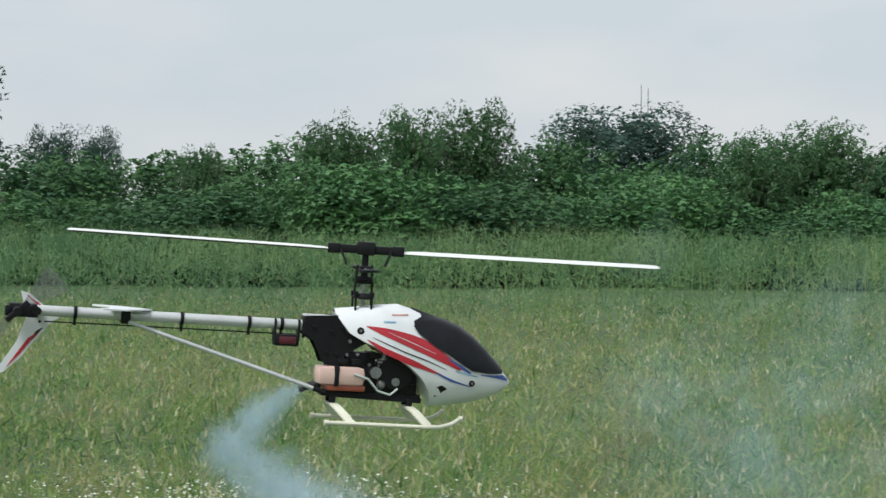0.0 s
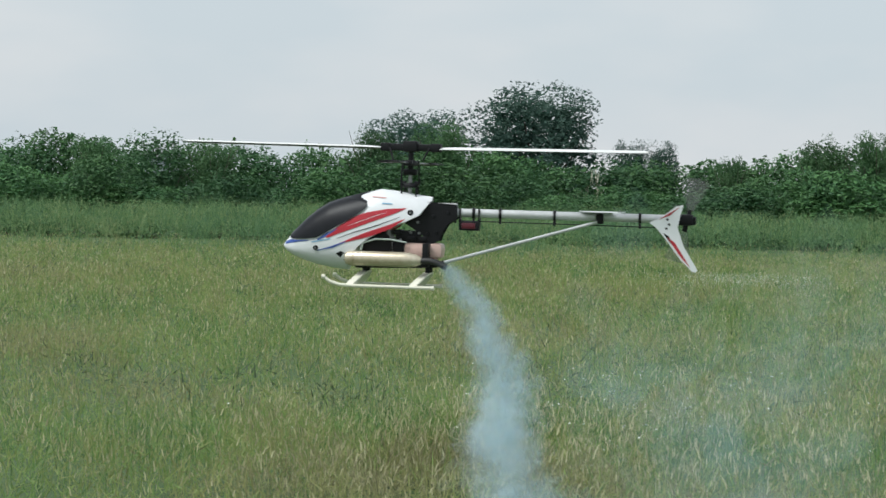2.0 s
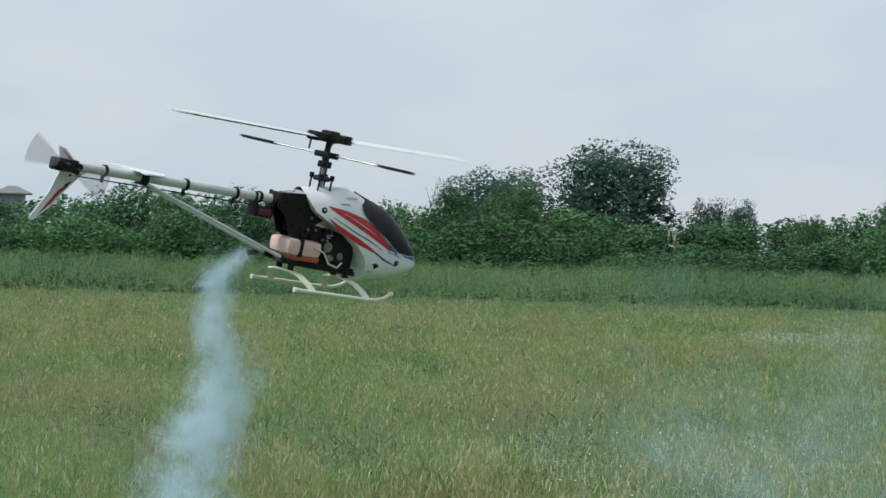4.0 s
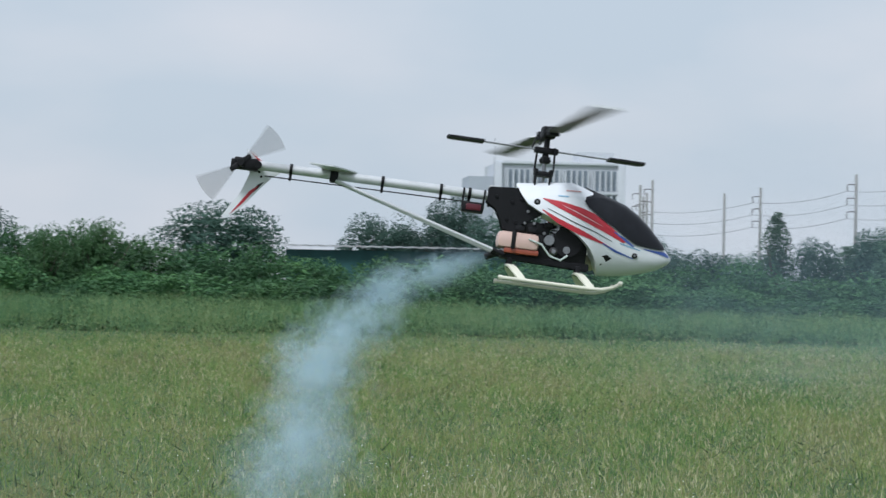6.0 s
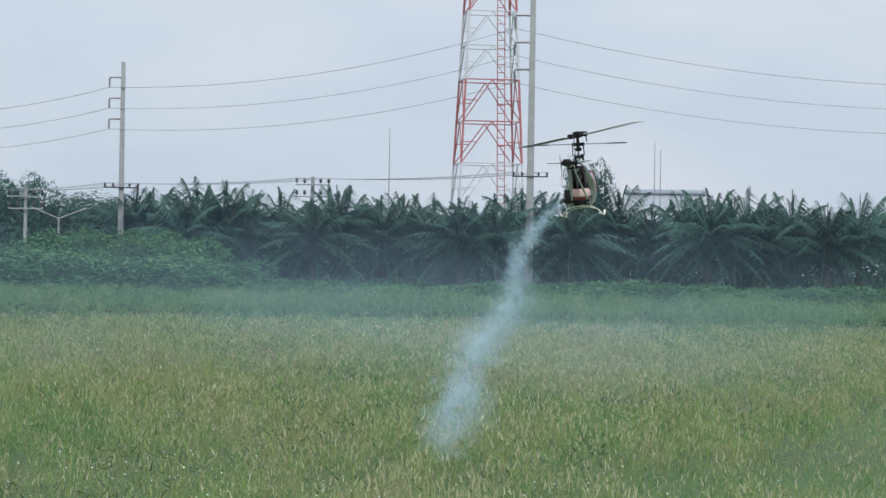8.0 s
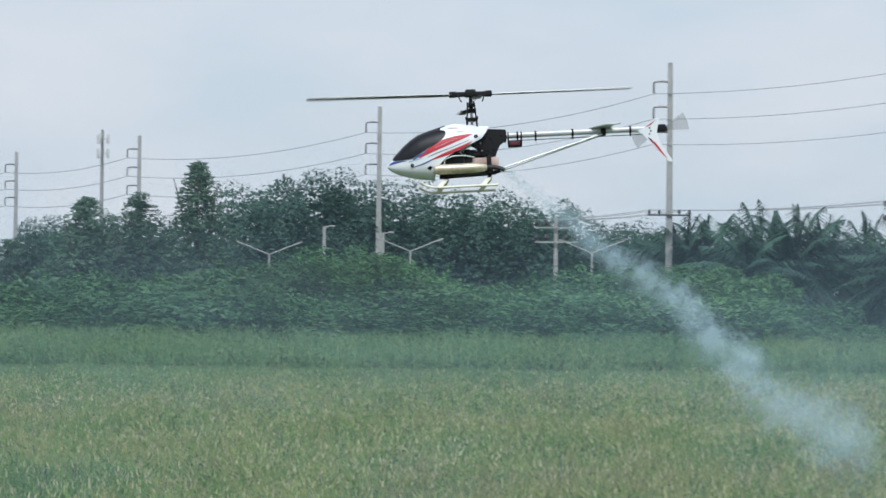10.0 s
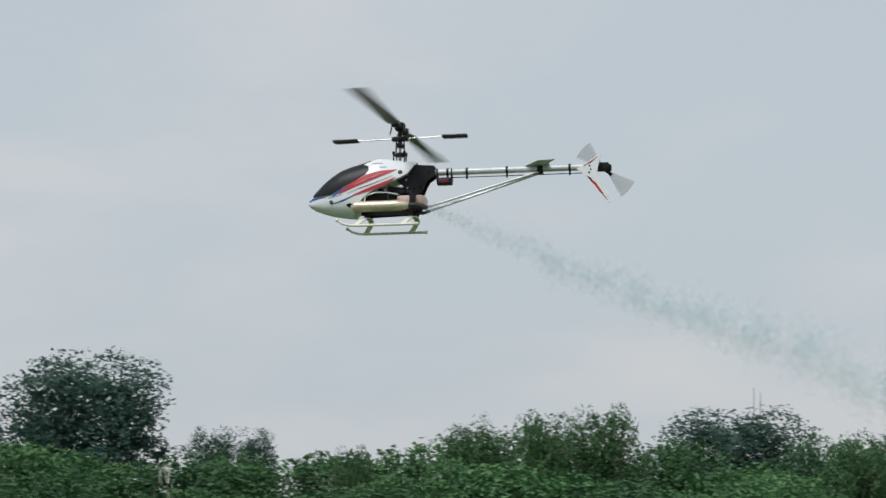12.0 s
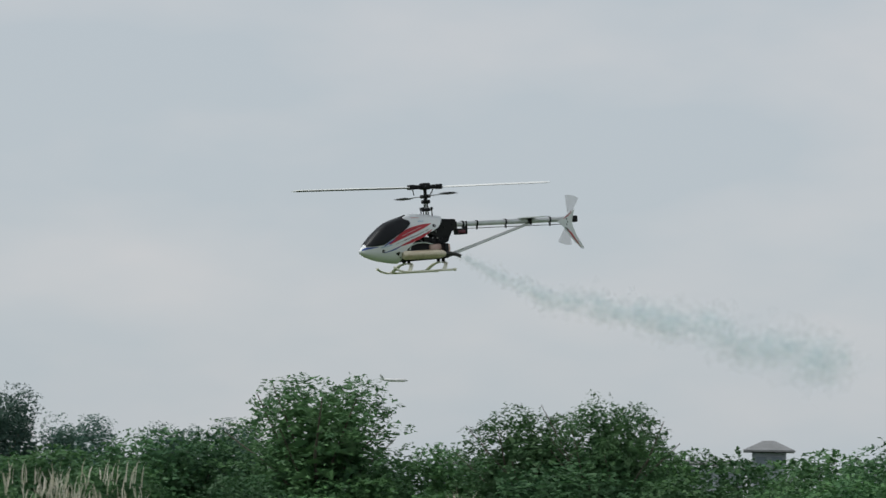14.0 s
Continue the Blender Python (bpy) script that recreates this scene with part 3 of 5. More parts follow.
def feathery_mesh(seed, H=5.0, W=4.6):
    rng = np.random.default_rng(seed)
    wood, tops = limbs(rng, H, W * 0.5, 12, 0.09, 0.3)
    n = 40
    c = dome(rng, n, H, W, 0.10, seed, 2.0)
    pos, way = mounds(rng, c, rng.uniform(0.40, 0.78, n), 180)
    pos = [pos]
    # drooping pinnate sprays at the rim and upright ones on top
    for _ in range(110):
        a, el = rng.uniform(0, 2 * np.pi), rng.uniform(0.1, 1.45)
        k = rng.uniform(0.72, 0.96)
        b = np.array([math.cos(a) * math.cos(el) * W / 2 * k, math.sin(a) * math.cos(el) * W / 2 * k, H * (0.42 + 0.50 * math.sin(el) * k)])
        d = np.array([math.cos(a) * math.cos(el) * 0.7, math.sin(a) * math.cos(el) * 0.7, 0.6]) * rng.uniform(0.25, 0.7)
        s = rng.uniform(0, 1, 16)[:, None]
        pos.append(b + d * s + np.array([0, 0, -0.2]) * s ** 2 + rng.normal(0, 0.045, (16, 3)))
    return mesh_of("trunk", wood, M_BARK), leaf_mesh("crown", np.concatenate(pos), 0.115, M_LEAF_C, rng, 0.25, 0.6, [((0, 0, H * 0.40), W * 0.36, H * 0.38), ((0, 0, H * 0.58), W * 0.28, H * 0.30)], way)


def broad_mesh(seed, H=7.0, W=6.4):
    rng = np.random.default_rng(seed)
    wood, tops = limbs(rng, H * 0.85, W * 0.42, 10, 0.16, 0.35)
    n = 58
    c = dome(rng, n, H, W, 0.14, seed, 2.2, 0.88)
    pos, way = mounds(rng, c, rng.uniform(0.5, 1.05, n), 250)
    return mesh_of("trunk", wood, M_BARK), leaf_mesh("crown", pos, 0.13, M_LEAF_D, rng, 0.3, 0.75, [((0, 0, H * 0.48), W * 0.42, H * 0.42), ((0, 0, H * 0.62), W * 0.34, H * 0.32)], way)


def column_mesh(seed, H=7.0, W=3.2):
    rng = np.random.default_rng(seed)
    wood, tops = limbs(rng, H, W * 0.3, 8, 0.11, 0.55)
    c, r = [], []
    for k in range(52):
        a, u, z = 2.399 * k, rng.uniform(0.5, 0.85), (k + 0.5) / 52
        rim = W / 2 * min(1.0, 0.7 + z * 1.4) * (1 - z ** 1.7) + 0.05
        c.append((math.cos(a) * rim * u, math.sin(a) * rim * u, H * (0.05 + 0.90 * z)))
        r.append(rng.uniform(0.32, 0.62) * (1 - 0.5 * z ** 3))
    pos, way = mounds(rng, c, r, 150, 1.15)
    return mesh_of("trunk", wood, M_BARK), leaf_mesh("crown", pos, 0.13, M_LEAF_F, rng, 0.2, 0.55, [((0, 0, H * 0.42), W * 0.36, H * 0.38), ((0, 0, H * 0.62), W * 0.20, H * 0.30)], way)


def palm_mesh(seed, H=5.0):
    rng = np.random.default_rng(seed)
    bm = bmesh.new()
    tube(bm, [(0, 0, -0.1), (0.06, 0.02, H * 0.25), (0.03, 0, H * 0.52)], [0.26, 0.2, 0.16], 9)
    leaf = bmesh.new()
    top = Vector((0.03, 0, H * 0.52))
    for k in range(44):
        a, el = 2.4 * k, radians(88 - 118 * (k / 43) ** 0.8 + rng.uniform(-8, 8))
        L = rng.uniform(2.2, 3.0) * H / 5
        out = Vector((math.cos(a), math.sin(a), 0))
        side = Vector((-math.sin(a), math.cos(a), 0))
        prev = None
        for j in range(25):
            s = j / 24
            p = top + out * (L * s * math.cos(el)) + Vector((0, 0, L * s * math.sin(el) - 0.95 * s * s * L * 0.42))
            if j > 1:
                ll = 0.75 * math.sin(math.pi * min(1, s * 0.85 + 0.12)) * H / 5
                for sg in (-1, 1):
                    tip = p + side * sg * ll * 0.75 + out * ll * 0.45 - Vector((0, 0, ll * rng.uniform(0.2, 0.55)))
                    w = out * 0.042
                    leaf.faces.new([leaf.verts.new(v) for v in (p - w, p + w, tip)])
            if prev is not None:
                leaf.faces.new([leaf.verts.new(v) for v in (prev - side * 0.02, prev + side * 0.02, p + side * 0.012, p - side * 0.012)])
            prev = p
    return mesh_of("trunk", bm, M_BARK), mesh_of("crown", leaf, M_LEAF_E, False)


KINDS = {
    "scrub": ("scrub_bush", "bush", "dense green scrub bush standing behind the reed grass", 2.95, 3.2, [lambda s=s: scrub_mesh(s, M_LEAF_A if s % 2 else M_LEAF_B) for s in (1, 2, 3, 4, 5)]),
    "feathery": ("feathery_tree", "tree", "feathery light green acacia-like tree with drooping sprays", 4.9, 4.0, [lambda s=s: feathery_mesh(s) for s in (11, 12, 13)]),
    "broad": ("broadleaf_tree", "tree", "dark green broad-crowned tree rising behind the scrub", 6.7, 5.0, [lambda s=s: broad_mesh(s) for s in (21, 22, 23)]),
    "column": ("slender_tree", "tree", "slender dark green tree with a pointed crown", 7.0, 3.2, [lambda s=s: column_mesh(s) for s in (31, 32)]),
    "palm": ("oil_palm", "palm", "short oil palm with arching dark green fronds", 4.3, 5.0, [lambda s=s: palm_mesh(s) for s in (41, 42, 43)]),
}
MADE = {}


def plant(kind, az, r, height, width, pick, turn):
    name, cat, label, h0, w0, makers = KINDS[kind]
    pick %= len(makers)
    if (kind, pick) not in MADE:
        MADE[kind, pick] = makers[pick]()
    p = bearing(az, r)
    ob = new(name)
    ob.empty_display_size = 0.2
    ob.matrix_world = Matrix.LocRotScale(p, Euler((0, 0, turn)), (width / w0, width / w0, height / h0))
    tagged(ob, label, cat, group=cat + " line")
    for me in MADE[kind, pick]:
        o = new(me.name.split(".")[0], me)
        o.parent = ob
    return ob


def high(r, el):
    return EYE + r * math.tan(radians(el))


# the low hedge of scrub: bearing and angle of its top over eye level
HEDGE = [(-66, 1.3), (-56, 1.15), (-53, 1.15), (-50, 1.1), (-47.2, 1.0), (-44, 1.2), (-42.6, 0.98), (-41.6, 0.95), (-40.7, 0.95), (-39.9, 1.1), (-37.2, 1.3), (-35, 1.08), (-34.3, 1.2),
         (-32.1, 1.15), (-31.3, 1.0), (-29, 1.4), (-26, 1.05), (-24, 0.9), (-21.8, 0.8), (-20.4, 1.05), (-19.1, 1.15), (-17, 1.3), (-14.6, 1.2), (-13.5, 0.95), (-11, 1.25),
         (-9, 1.35), (-8, 1.1), (-6.4, 0.98), (-4.8, 0.76), (-2.6, 0.70), (-0.4, 0.72), (3.6, 0.75), (7.2, 0.7), (10.3, 0.45), (12.7, 0.6), (17.4, 1.0), (20.1, 0.48),
         (24.8, 0.85), (26.6, 0.35), (28.2, -0.3), (32.3, -0.35), (40, -0.3), (50, -0.3)]


def build_plants():
    rng = np.random.default_rng(77)
    az = -66.0
    i = 0
    while az < 50:
        el = lerp_rows(HEDGE, az)[0]
        for row, (r, f) in enumerate(((70.5, rng.uniform(0.45, 0.85)), (75.5, rng.uniform(0.86, 1.06)))):
            rr = r + rng.uniform(-1.6, 1.6)
            a = az + rng.uniform(-0.35, 0.35) + row * 0.7
            h = max(1.0, (high(rr, lerp_rows(HEDGE, a)[0]) * f) * rng.uniform(0.95, 1.03))
            plant("scrub", a, rr, h, rng.uniform(2.6, 4.6), i * 3 + row + int(rng.integers(3)), rng.uniform(0, 6.28))
        az += 1.2
        i += 1
    # taller feathery trees in the hedge: bearing, top angle, width in degrees
    for k, (a, el, w) in enumerate([(-50.2, 2.6, 3.9), (-46.1, 2.0, 3.0), (-44.5, 2.2, 2.8), (-37.3, 1.45, 1.8), (-34.2, 1.35, 1.6), (-29.9, 1.85, 1.6), (-28.1, 2.05, 2.0), (-20.3, 1.2, 1.2), (-18.0, 1.75, 1.7),
                                    (-16.6, 1.95, 1.6), (-15.4, 2.05, 2.0), (-10.6, 1.5, 1.7), (-9.3, 1.75, 2.1), (16.7, 1.05, 2.6), (18.2, 1.2, 2.6), (24.9, 0.95, 2.9)]):
        r = 72.5 + rng.uniform(-1, 1)
        plant("feathery", a, r, high(r, el), r * radians(w), k, rng.uniform(0, 6.28))
    # broad and slender trees behind: kind, bearing, top angle, width in degrees, distance
    rows = [("broad", -25.62, 2.92, 3.6, 79), ("broad", -28.7, 2.15, 3.0, 79), ("broad", -23.1, 1.5, 1.0, 81), ("broad", -22.3, 1.45, 1.0, 81), ("broad", -12.7, 1.95, 3.4, 88), ("broad", -5.75, 2.08, 3.2, 88), ("broad", -1.6, 1.85, 2.2, 86), ("broad", -0.6, 1.55, 1.6, 86), ("broad", 1.3, 1.95, 1.8, 84),
            ("broad", 0.2, 2.3, 1.9, 85), ("column", 2.05, 2.6, 2.3, 84), ("column", 3.0, 1.95, 1.9, 84), ("broad", 3.9, 1.8, 1.7, 85), ("broad", 5.0, 1.35, 2.2, 86), ("broad", 6.5, 1.1, 2.2, 86), ("broad", 7.8, 1.0, 2.0, 86), ("column", 8.7, 2.2, 1.7, 83),
            ("broad", 9.7, 1.45, 1.3, 85), ("broad", 11.2, 1.7, 1.6, 86), ("column", 12.1, 2.25, 2.7, 81), ("column", 13.2, 2.35, 2.3, 81), ("column", 14.45, 3.05, 2.5, 81), ("broad", 15.7, 2.45, 2.4, 86),
            ("broad", 16.9, 2.8, 2.6, 87), ("broad", 18.4, 2.55, 2.8, 87), ("broad", 20.2, 2.4, 2.8, 86), ("broad", 21.8, 2.2, 2.0, 86), ("broad", 23.4, 1.75, 2.4, 86), ("broad", 36.4, 2.85, 1.5, 83),
            ("broad", -56.6, 2.2, 2.0, 80), ("broad", -55.0, 1.6, 1.8, 81), ("broad", -53.0, 1.45, 1.8, 81), ("broad", -51.9, 1.6, 1.2, 81), ("broad", -58.8, 1.9, 2.2, 80), ("broad", -61.5, 1.8, 2.4, 80)]
    for k, (kind, a, el, w, r) in enumerate(rows):
        plant(kind, a, r, high(r, el), r * radians(w), k or 1, rng.uniform(0, 6.28))
    # dark trees filling the ground behind the hedge on the power-line side
    for k in range(26):
        a = 10.5 + k * 1.35
        r = rng.uniform(86, 92)
        plant("broad" if k % 3 else "column", a, r, high(r, rng.uniform(1.25, 1.8)), r * radians(2.4), k, rng.uniform(0, 6.28))
    for k in range(30):
        a = 24.6 + k * 0.64 + rng.uniform(-0.25, 0.25)
        r = rng.uniform(79, 84)
        plant("palm", a, r, high(r, rng.uniform(1.75, 2.35)), 4.5, k, rng.uniform(0, 6.28))


build_plants()


# ---------------------------------------------------------------- power line, tower, buildings
def pole_at(az, el, r, arms=True, low=0.0):
    """A tapered concrete pole with three side arms and hanging insulators. Returns the three wire points."""
    base = bearing(az, r)
    height = high(r, el)
    ob = thing("power_pole", "tall grey concrete power pole with three arms and insulators", "pole", "power poles", Matrix.LocRotScale(base, Euler((0, 0, -radians(az))), None))
    bm = bmesh.new()
    box(bm, (0, 0, height / 2 - 0.2), (0.021 * height, 0.018 * height, height + 0.4), 0.01)
    for v in bm.verts:
        k = 1.25 - 0.45 * v.co.z / height
        v.co.x *= k
        v.co.y *= k
    part("shaft", bm, M_CONCRETE, ob)
    hooks = []
    if arms:
        reach, c = 0.055 * height, height / 16
        for k in range(3):
            z = height * (0.935 - 0.085 * k)
            bm = bmesh.new()
            tube(bm, [(0.15 * c, 0, z), (-reach * 0.5, 0, z + 0.02), (-reach, 0, z)], [0.06 * c, 0.055 * c, 0.045 * c], 8)
            part("crossarm", bm, M_CERAMIC, ob)
            bm = bmesh.new()
            for j in range(5):
                tube(bm, [(-reach, 0, z - (0.08 + j * 0.11) * c), (-reach, 0, z - (0.14 + j * 0.11) * c)], [0.05 * c, 0.09 * c], 8)
            tube(bm, [(-reach, 0, z), (-reach, 0, z - 0.62 * c)], 0.02 * c, 6)
            part("insulator", bm, M_CERAMIC, ob)
            hooks.append(ob.matrix_world @ Vector((-reach, 0, z - 0.64 * c)))
    pins = []
    if low:
        z = high(r, low)
        bm = bmesh.new()
        box(bm, (0, -0.12, z), (1.3, 0.05, 0.05), 0.01)
        part("crossarm", bm, M_CERAMIC, ob)
        for x in (-0.6, -0.3, 0.3, 0.6):
            bm = bmesh.new()
            tube(bm, [(x, -0.12, z + 0.02), (x, -0.12, z + 0.08), (x, -0.12, z + 0.16)], [0.02, 0.05, 0.03], 7)
            part("insulator", bm, M_CERAMIC, ob)
            pins.append(ob.matrix_world @ Vector((x, -0.12, z + 0.16)))
    return hooks, pins


def wire(a, b, sag, r=0.011):
    bm = bmesh.new()
    tube(bm, [a.lerp(b, k / 14) - Vector((0, 0, 4 * sag * (k / 14) * (1 - k / 14))) for k in range(15)], r, 5, False)
    tagged(new("power_line", mesh_of("power_line", bm, M_WIRE)), "thin sagging overhead wire strung between power poles", "cable", "overhead wires")


def build_power_line():
    line = [(50, 5.6, 84), (34.92, 7.1, 80, 2.42), (24.38, 5.14, 82, 1.93), (18.24, 4.18, 85), (13.16, 3.5, 88), (10.58, 3.11, 91), (8.12, 2.73, 94), (5.1, 2.45, 98)]
    made = [pole_at(q[0], q[1], q[2], True, q[3] if len(q) > 3 else 0.0) for q in line]
    hooks = [h for h, _ in made]
    for p, q in zip(hooks, hooks[1:]):
        for a, b in zip(p, q):
            wire(a, b, (a - b).length * 0.040)
    pole_at(7.2, 2.57, 94, False)
    # the three-pole transformer stand near the building
    for az, el in ((5.03, 2.75), (5.20, 2.55), (5.34, 2.88)):
        pole_at(az, el, 96)
    # a lower distribution pole among the palms, and its lines
    low = []
    for az, el in ((22.0, 1.85), (29.3, 2.30)):
        r = 84
        tall = high(r, el)
        ob = thing("utility_pole", "short grey utility pole with two crossarms", "pole", "utility poles", Matrix.LocRotScale(bearing(az, r), Euler((0, 0, -radians(az))), None))
        bm = bmesh.new()
        tube(bm, [(0, 0, -0.2), (0, 0, tall)], [0.09, 0.065], 10)
        part("shaft", bm, M_CONCRETE, ob)
        for z in (tall - 0.3, tall - 0.75):
            bm = bmesh.new()
            box(bm, (0, -0.14, z), (1.3, 0.05, 0.045), 0.01)
            part("crossarm", bm, M_CONCRETE, ob)
            for x in (-0.6, -0.3, 0.3, 0.6):
                bm = bmesh.new()
                tube(bm, [(x, -0.14, z + 0.06), (x, -0.14, z + 0.14), (x, -0.14, z + 0.24)], [0.03, 0.07, 0.04], 7)
                part("insulator", bm, M_CERAMIC, ob)
        low.append([ob.matrix_world @ Vector((x, -0.14, tall - 0.06)) for x in (-0.6, -0.3, 0.3, 0.6)])
    low = [low[0], made[2][1], low[1], made[1][1]]
    for p, q in zip(low, low[1:]):
        for a, b in zip(p, q):
            wire(a, b, (a - b).length * 0.015, 0.009)


def build_street_lamps():
    for az, el in ((15.95, 1.32), (18.92, 1.42), (22.75, 1.42)):
        r = 78.5
        h = high(r, el)
        ob = thing("street_lamp", "grey double-armed street lamp behind the trees", "lamp", "street lamps", Matrix.LocRotScale(bearing(az, r), Euler((0, 0, -radians(az))), None))
        bm = bmesh.new()
        tube(bm, [(0, 0, -0.2), (0, 0, h - 0.4)], [0.05, 0.032], 8)
        part("post", bm, M_CONCRETE, ob)
        for s in (-1, 1):
            bm = bmesh.new()
            tube(bm, [(0, 0, h - 0.42), (s * 0.35, 0, h - 0.28), (s * 0.74, 0, h - 0.12)], 0.02, 7)
            part("arm", bm, M_CONCRETE, ob)
            bm = bmesh.new()
            box(bm, (s * 0.84, 0, h - 0.085), (0.24, 0.09, 0.045), 0.015, Matrix.Rotation(-s * 0.34, 4, 'Y'))
            part("lantern", bm, M_CONCRETE, ob)


def build_posts():
    for az, el in ((17.10, 1.62), (18.34, 1.50)):
        r = 80
        h = high(r, el)
        ob = thing("lamp_post", "short grey post with a small bracket lantern", "lamp", "short posts", Matrix.LocRotScale(bearing(az, r), Euler((0, 0, -radians(az))), None))
        part("post", tube(bmesh.new(), [(0, 0, -0.2), (0, 0, h)], [0.07, 0.05], 8), M_CONCRETE, ob)
        part("lantern", box(tube(bmesh.new(), [(0, 0, h - 0.03), (0.18, 0, h + 0.02)], 0.02, 6), (0.24, 0, h + 0.02), (0.16, 0.08, 0.05), 0.01), M_CONCRETE, ob)
    # a white post with a slack rope at the edge of the scrub
    ob = thing("rope_post", "white post with a slack pale rope in the reeds", "post", "", Matrix.LocRotScale(bearing(10.09, 70.5), Euler((0, 0, -radians(10.09))), None))
    top = high(70.5, -0.40)
    part("post", tube(bmesh.new(), [(0, 0, -0.2), (0, 0, top)], 0.028, 8), M_TOWER_WHITE, ob)
    part("rope", tube(bmesh.new(), [(0, 0, top - 0.05), (0.2, 0, top - 0.2), (0.45, 0, top - 0.3), (0.8, 0, top - 0.36)], 0.014, 6), M_TOWER_WHITE, ob)


def build_masts():
    # telecom mast with panel antennas
    r = 92
    h = high(r, 3.62)
    ob = thing("telecom_mast", "slim grey telecom mast with panel antennas", "mast", "", Matrix.Translation(bearing(12.36, r)))
    bm = bmesh.new()
    tube(bm, [(0, 0, -0.3), (0, 0, h)], [0.10, 0.05], 10)
    part("shaft", bm, M_CONCRETE, ob)
    for z in (h - 0.3, h - 0.8):
        for k in range(3):
            a = k * 2.09
            bm = bmesh.new()
            box(bm, (math.cos(a) * 0.2, math.sin(a) * 0.2, z), (0.10, 0.07, 0.34), 0.015, Euler((0, 0, a)).to_matrix().to_4x4())
            tube(bm, [(0, 0, z), (math.cos(a) * 0.18, math.sin(a) * 0.18, z)], 0.02, 6)
            part("antenna_panel", bm, M_TOWER_WHITE, ob)
    # thin whip masts
    for az, el, rr in ((-12.30, 2.42, 94), (-12.17, 2.35, 94), (31.27, 3.6, 88), (38.05, 3.3, 90), (38.2, 3.1, 90), (1.2, 3.7, 155)):
        hh = high(rr, el)
        bm = bmesh.new()
        tube(bm, [(0, 0, -0.3), (0, 0, hh * 0.7), (0, 0, hh)], [0.035, 0.022, 0.012], 7)
        ob = new("whip_mast", mesh_of("whip_mast", bm, M_WIRE))
        ob.matrix_world = Matrix.Translation(bearing(az, rr))
        tagged(ob, "thin grey metal mast above the treetops", "mast", "thin masts")


def build_tower():
    r, base_w, top_h = 92.0, 3.0, 21.0
    ob = thing("lattice_tower", "tall red and white painted lattice tower", "tower", "", Matrix.LocRotScale(bearing(33.78, r), Euler((0, 0, radians(-33.8 + 8))), None))
    levels = [0, 2.0, 3.9, 5.9, 7.6, 9.3, 10.7, 12.1, 13.5, 14.9, 16.2, 17.5, 18.9, 20.3]
    half = [base_w / 2 * (1 - 0.62 * z / top_h) for z in levels]
    for k, (z0, z1) in enumerate(zip(levels, levels[1:])):
        w0, w1 = half[k], half[k + 1]
        bm = bmesh.new()
        q0 = [Vector((sx * w0, sy * w0, z0)) for sx, sy in ((-1, -1), (1, -1), (1, 1), (-1, 1))]
        q1 = [Vector((sx * w1, sy * w1, z1)) for sx, sy in ((-1, -1), (1, -1), (1, 1), (-1, 1))]
        for j in range(4):
            n = (j + 1) % 4
            tube(bm, [q0[j], q1[j]], 0.045, 6)
            tube(bm, [q1[j], q1[n]], 0.026, 5)
            m = q1[j].lerp(q1[n], 0.5)
            tube(bm, [q0[j], m], 0.025, 5)
            tube(bm, [q0[n], m], 0.025, 5)
            tube(bm, [q0[j].lerp(q1[j], 0.5), q0[j].lerp(m, 0.5)], 0.02, 4)
            tube(bm, [q0[n].lerp(q1[n], 0.5), q0[n].lerp(m, 0.5)], 0.02, 4)
        part("lattice_section", bm, M_TOWER_RED if k in (3, 4, 7, 8) else M_TOWER_WHITE, ob)
    bm = bmesh.new()
    for x in (-0.25, 0.25):
        tube(bm, [(x * 0.6 + 0.55, -0.62, 0), (x * 0.6 + 0.3, -0.37, 20.3)], 0.025, 4)
    for k in range(60):
        tube(bm, [(0.40 - 0.25 * k / 60, -0.62 + 0.25 * k / 60, 0.3 + k * 0.333), (0.70 - 0.25 * k / 60, -0.62 + 0.25 * k / 60, 0.3 + k * 0.333)], 0.018, 4)
    part("ladder", bm, M_TOWER_RED, ob)


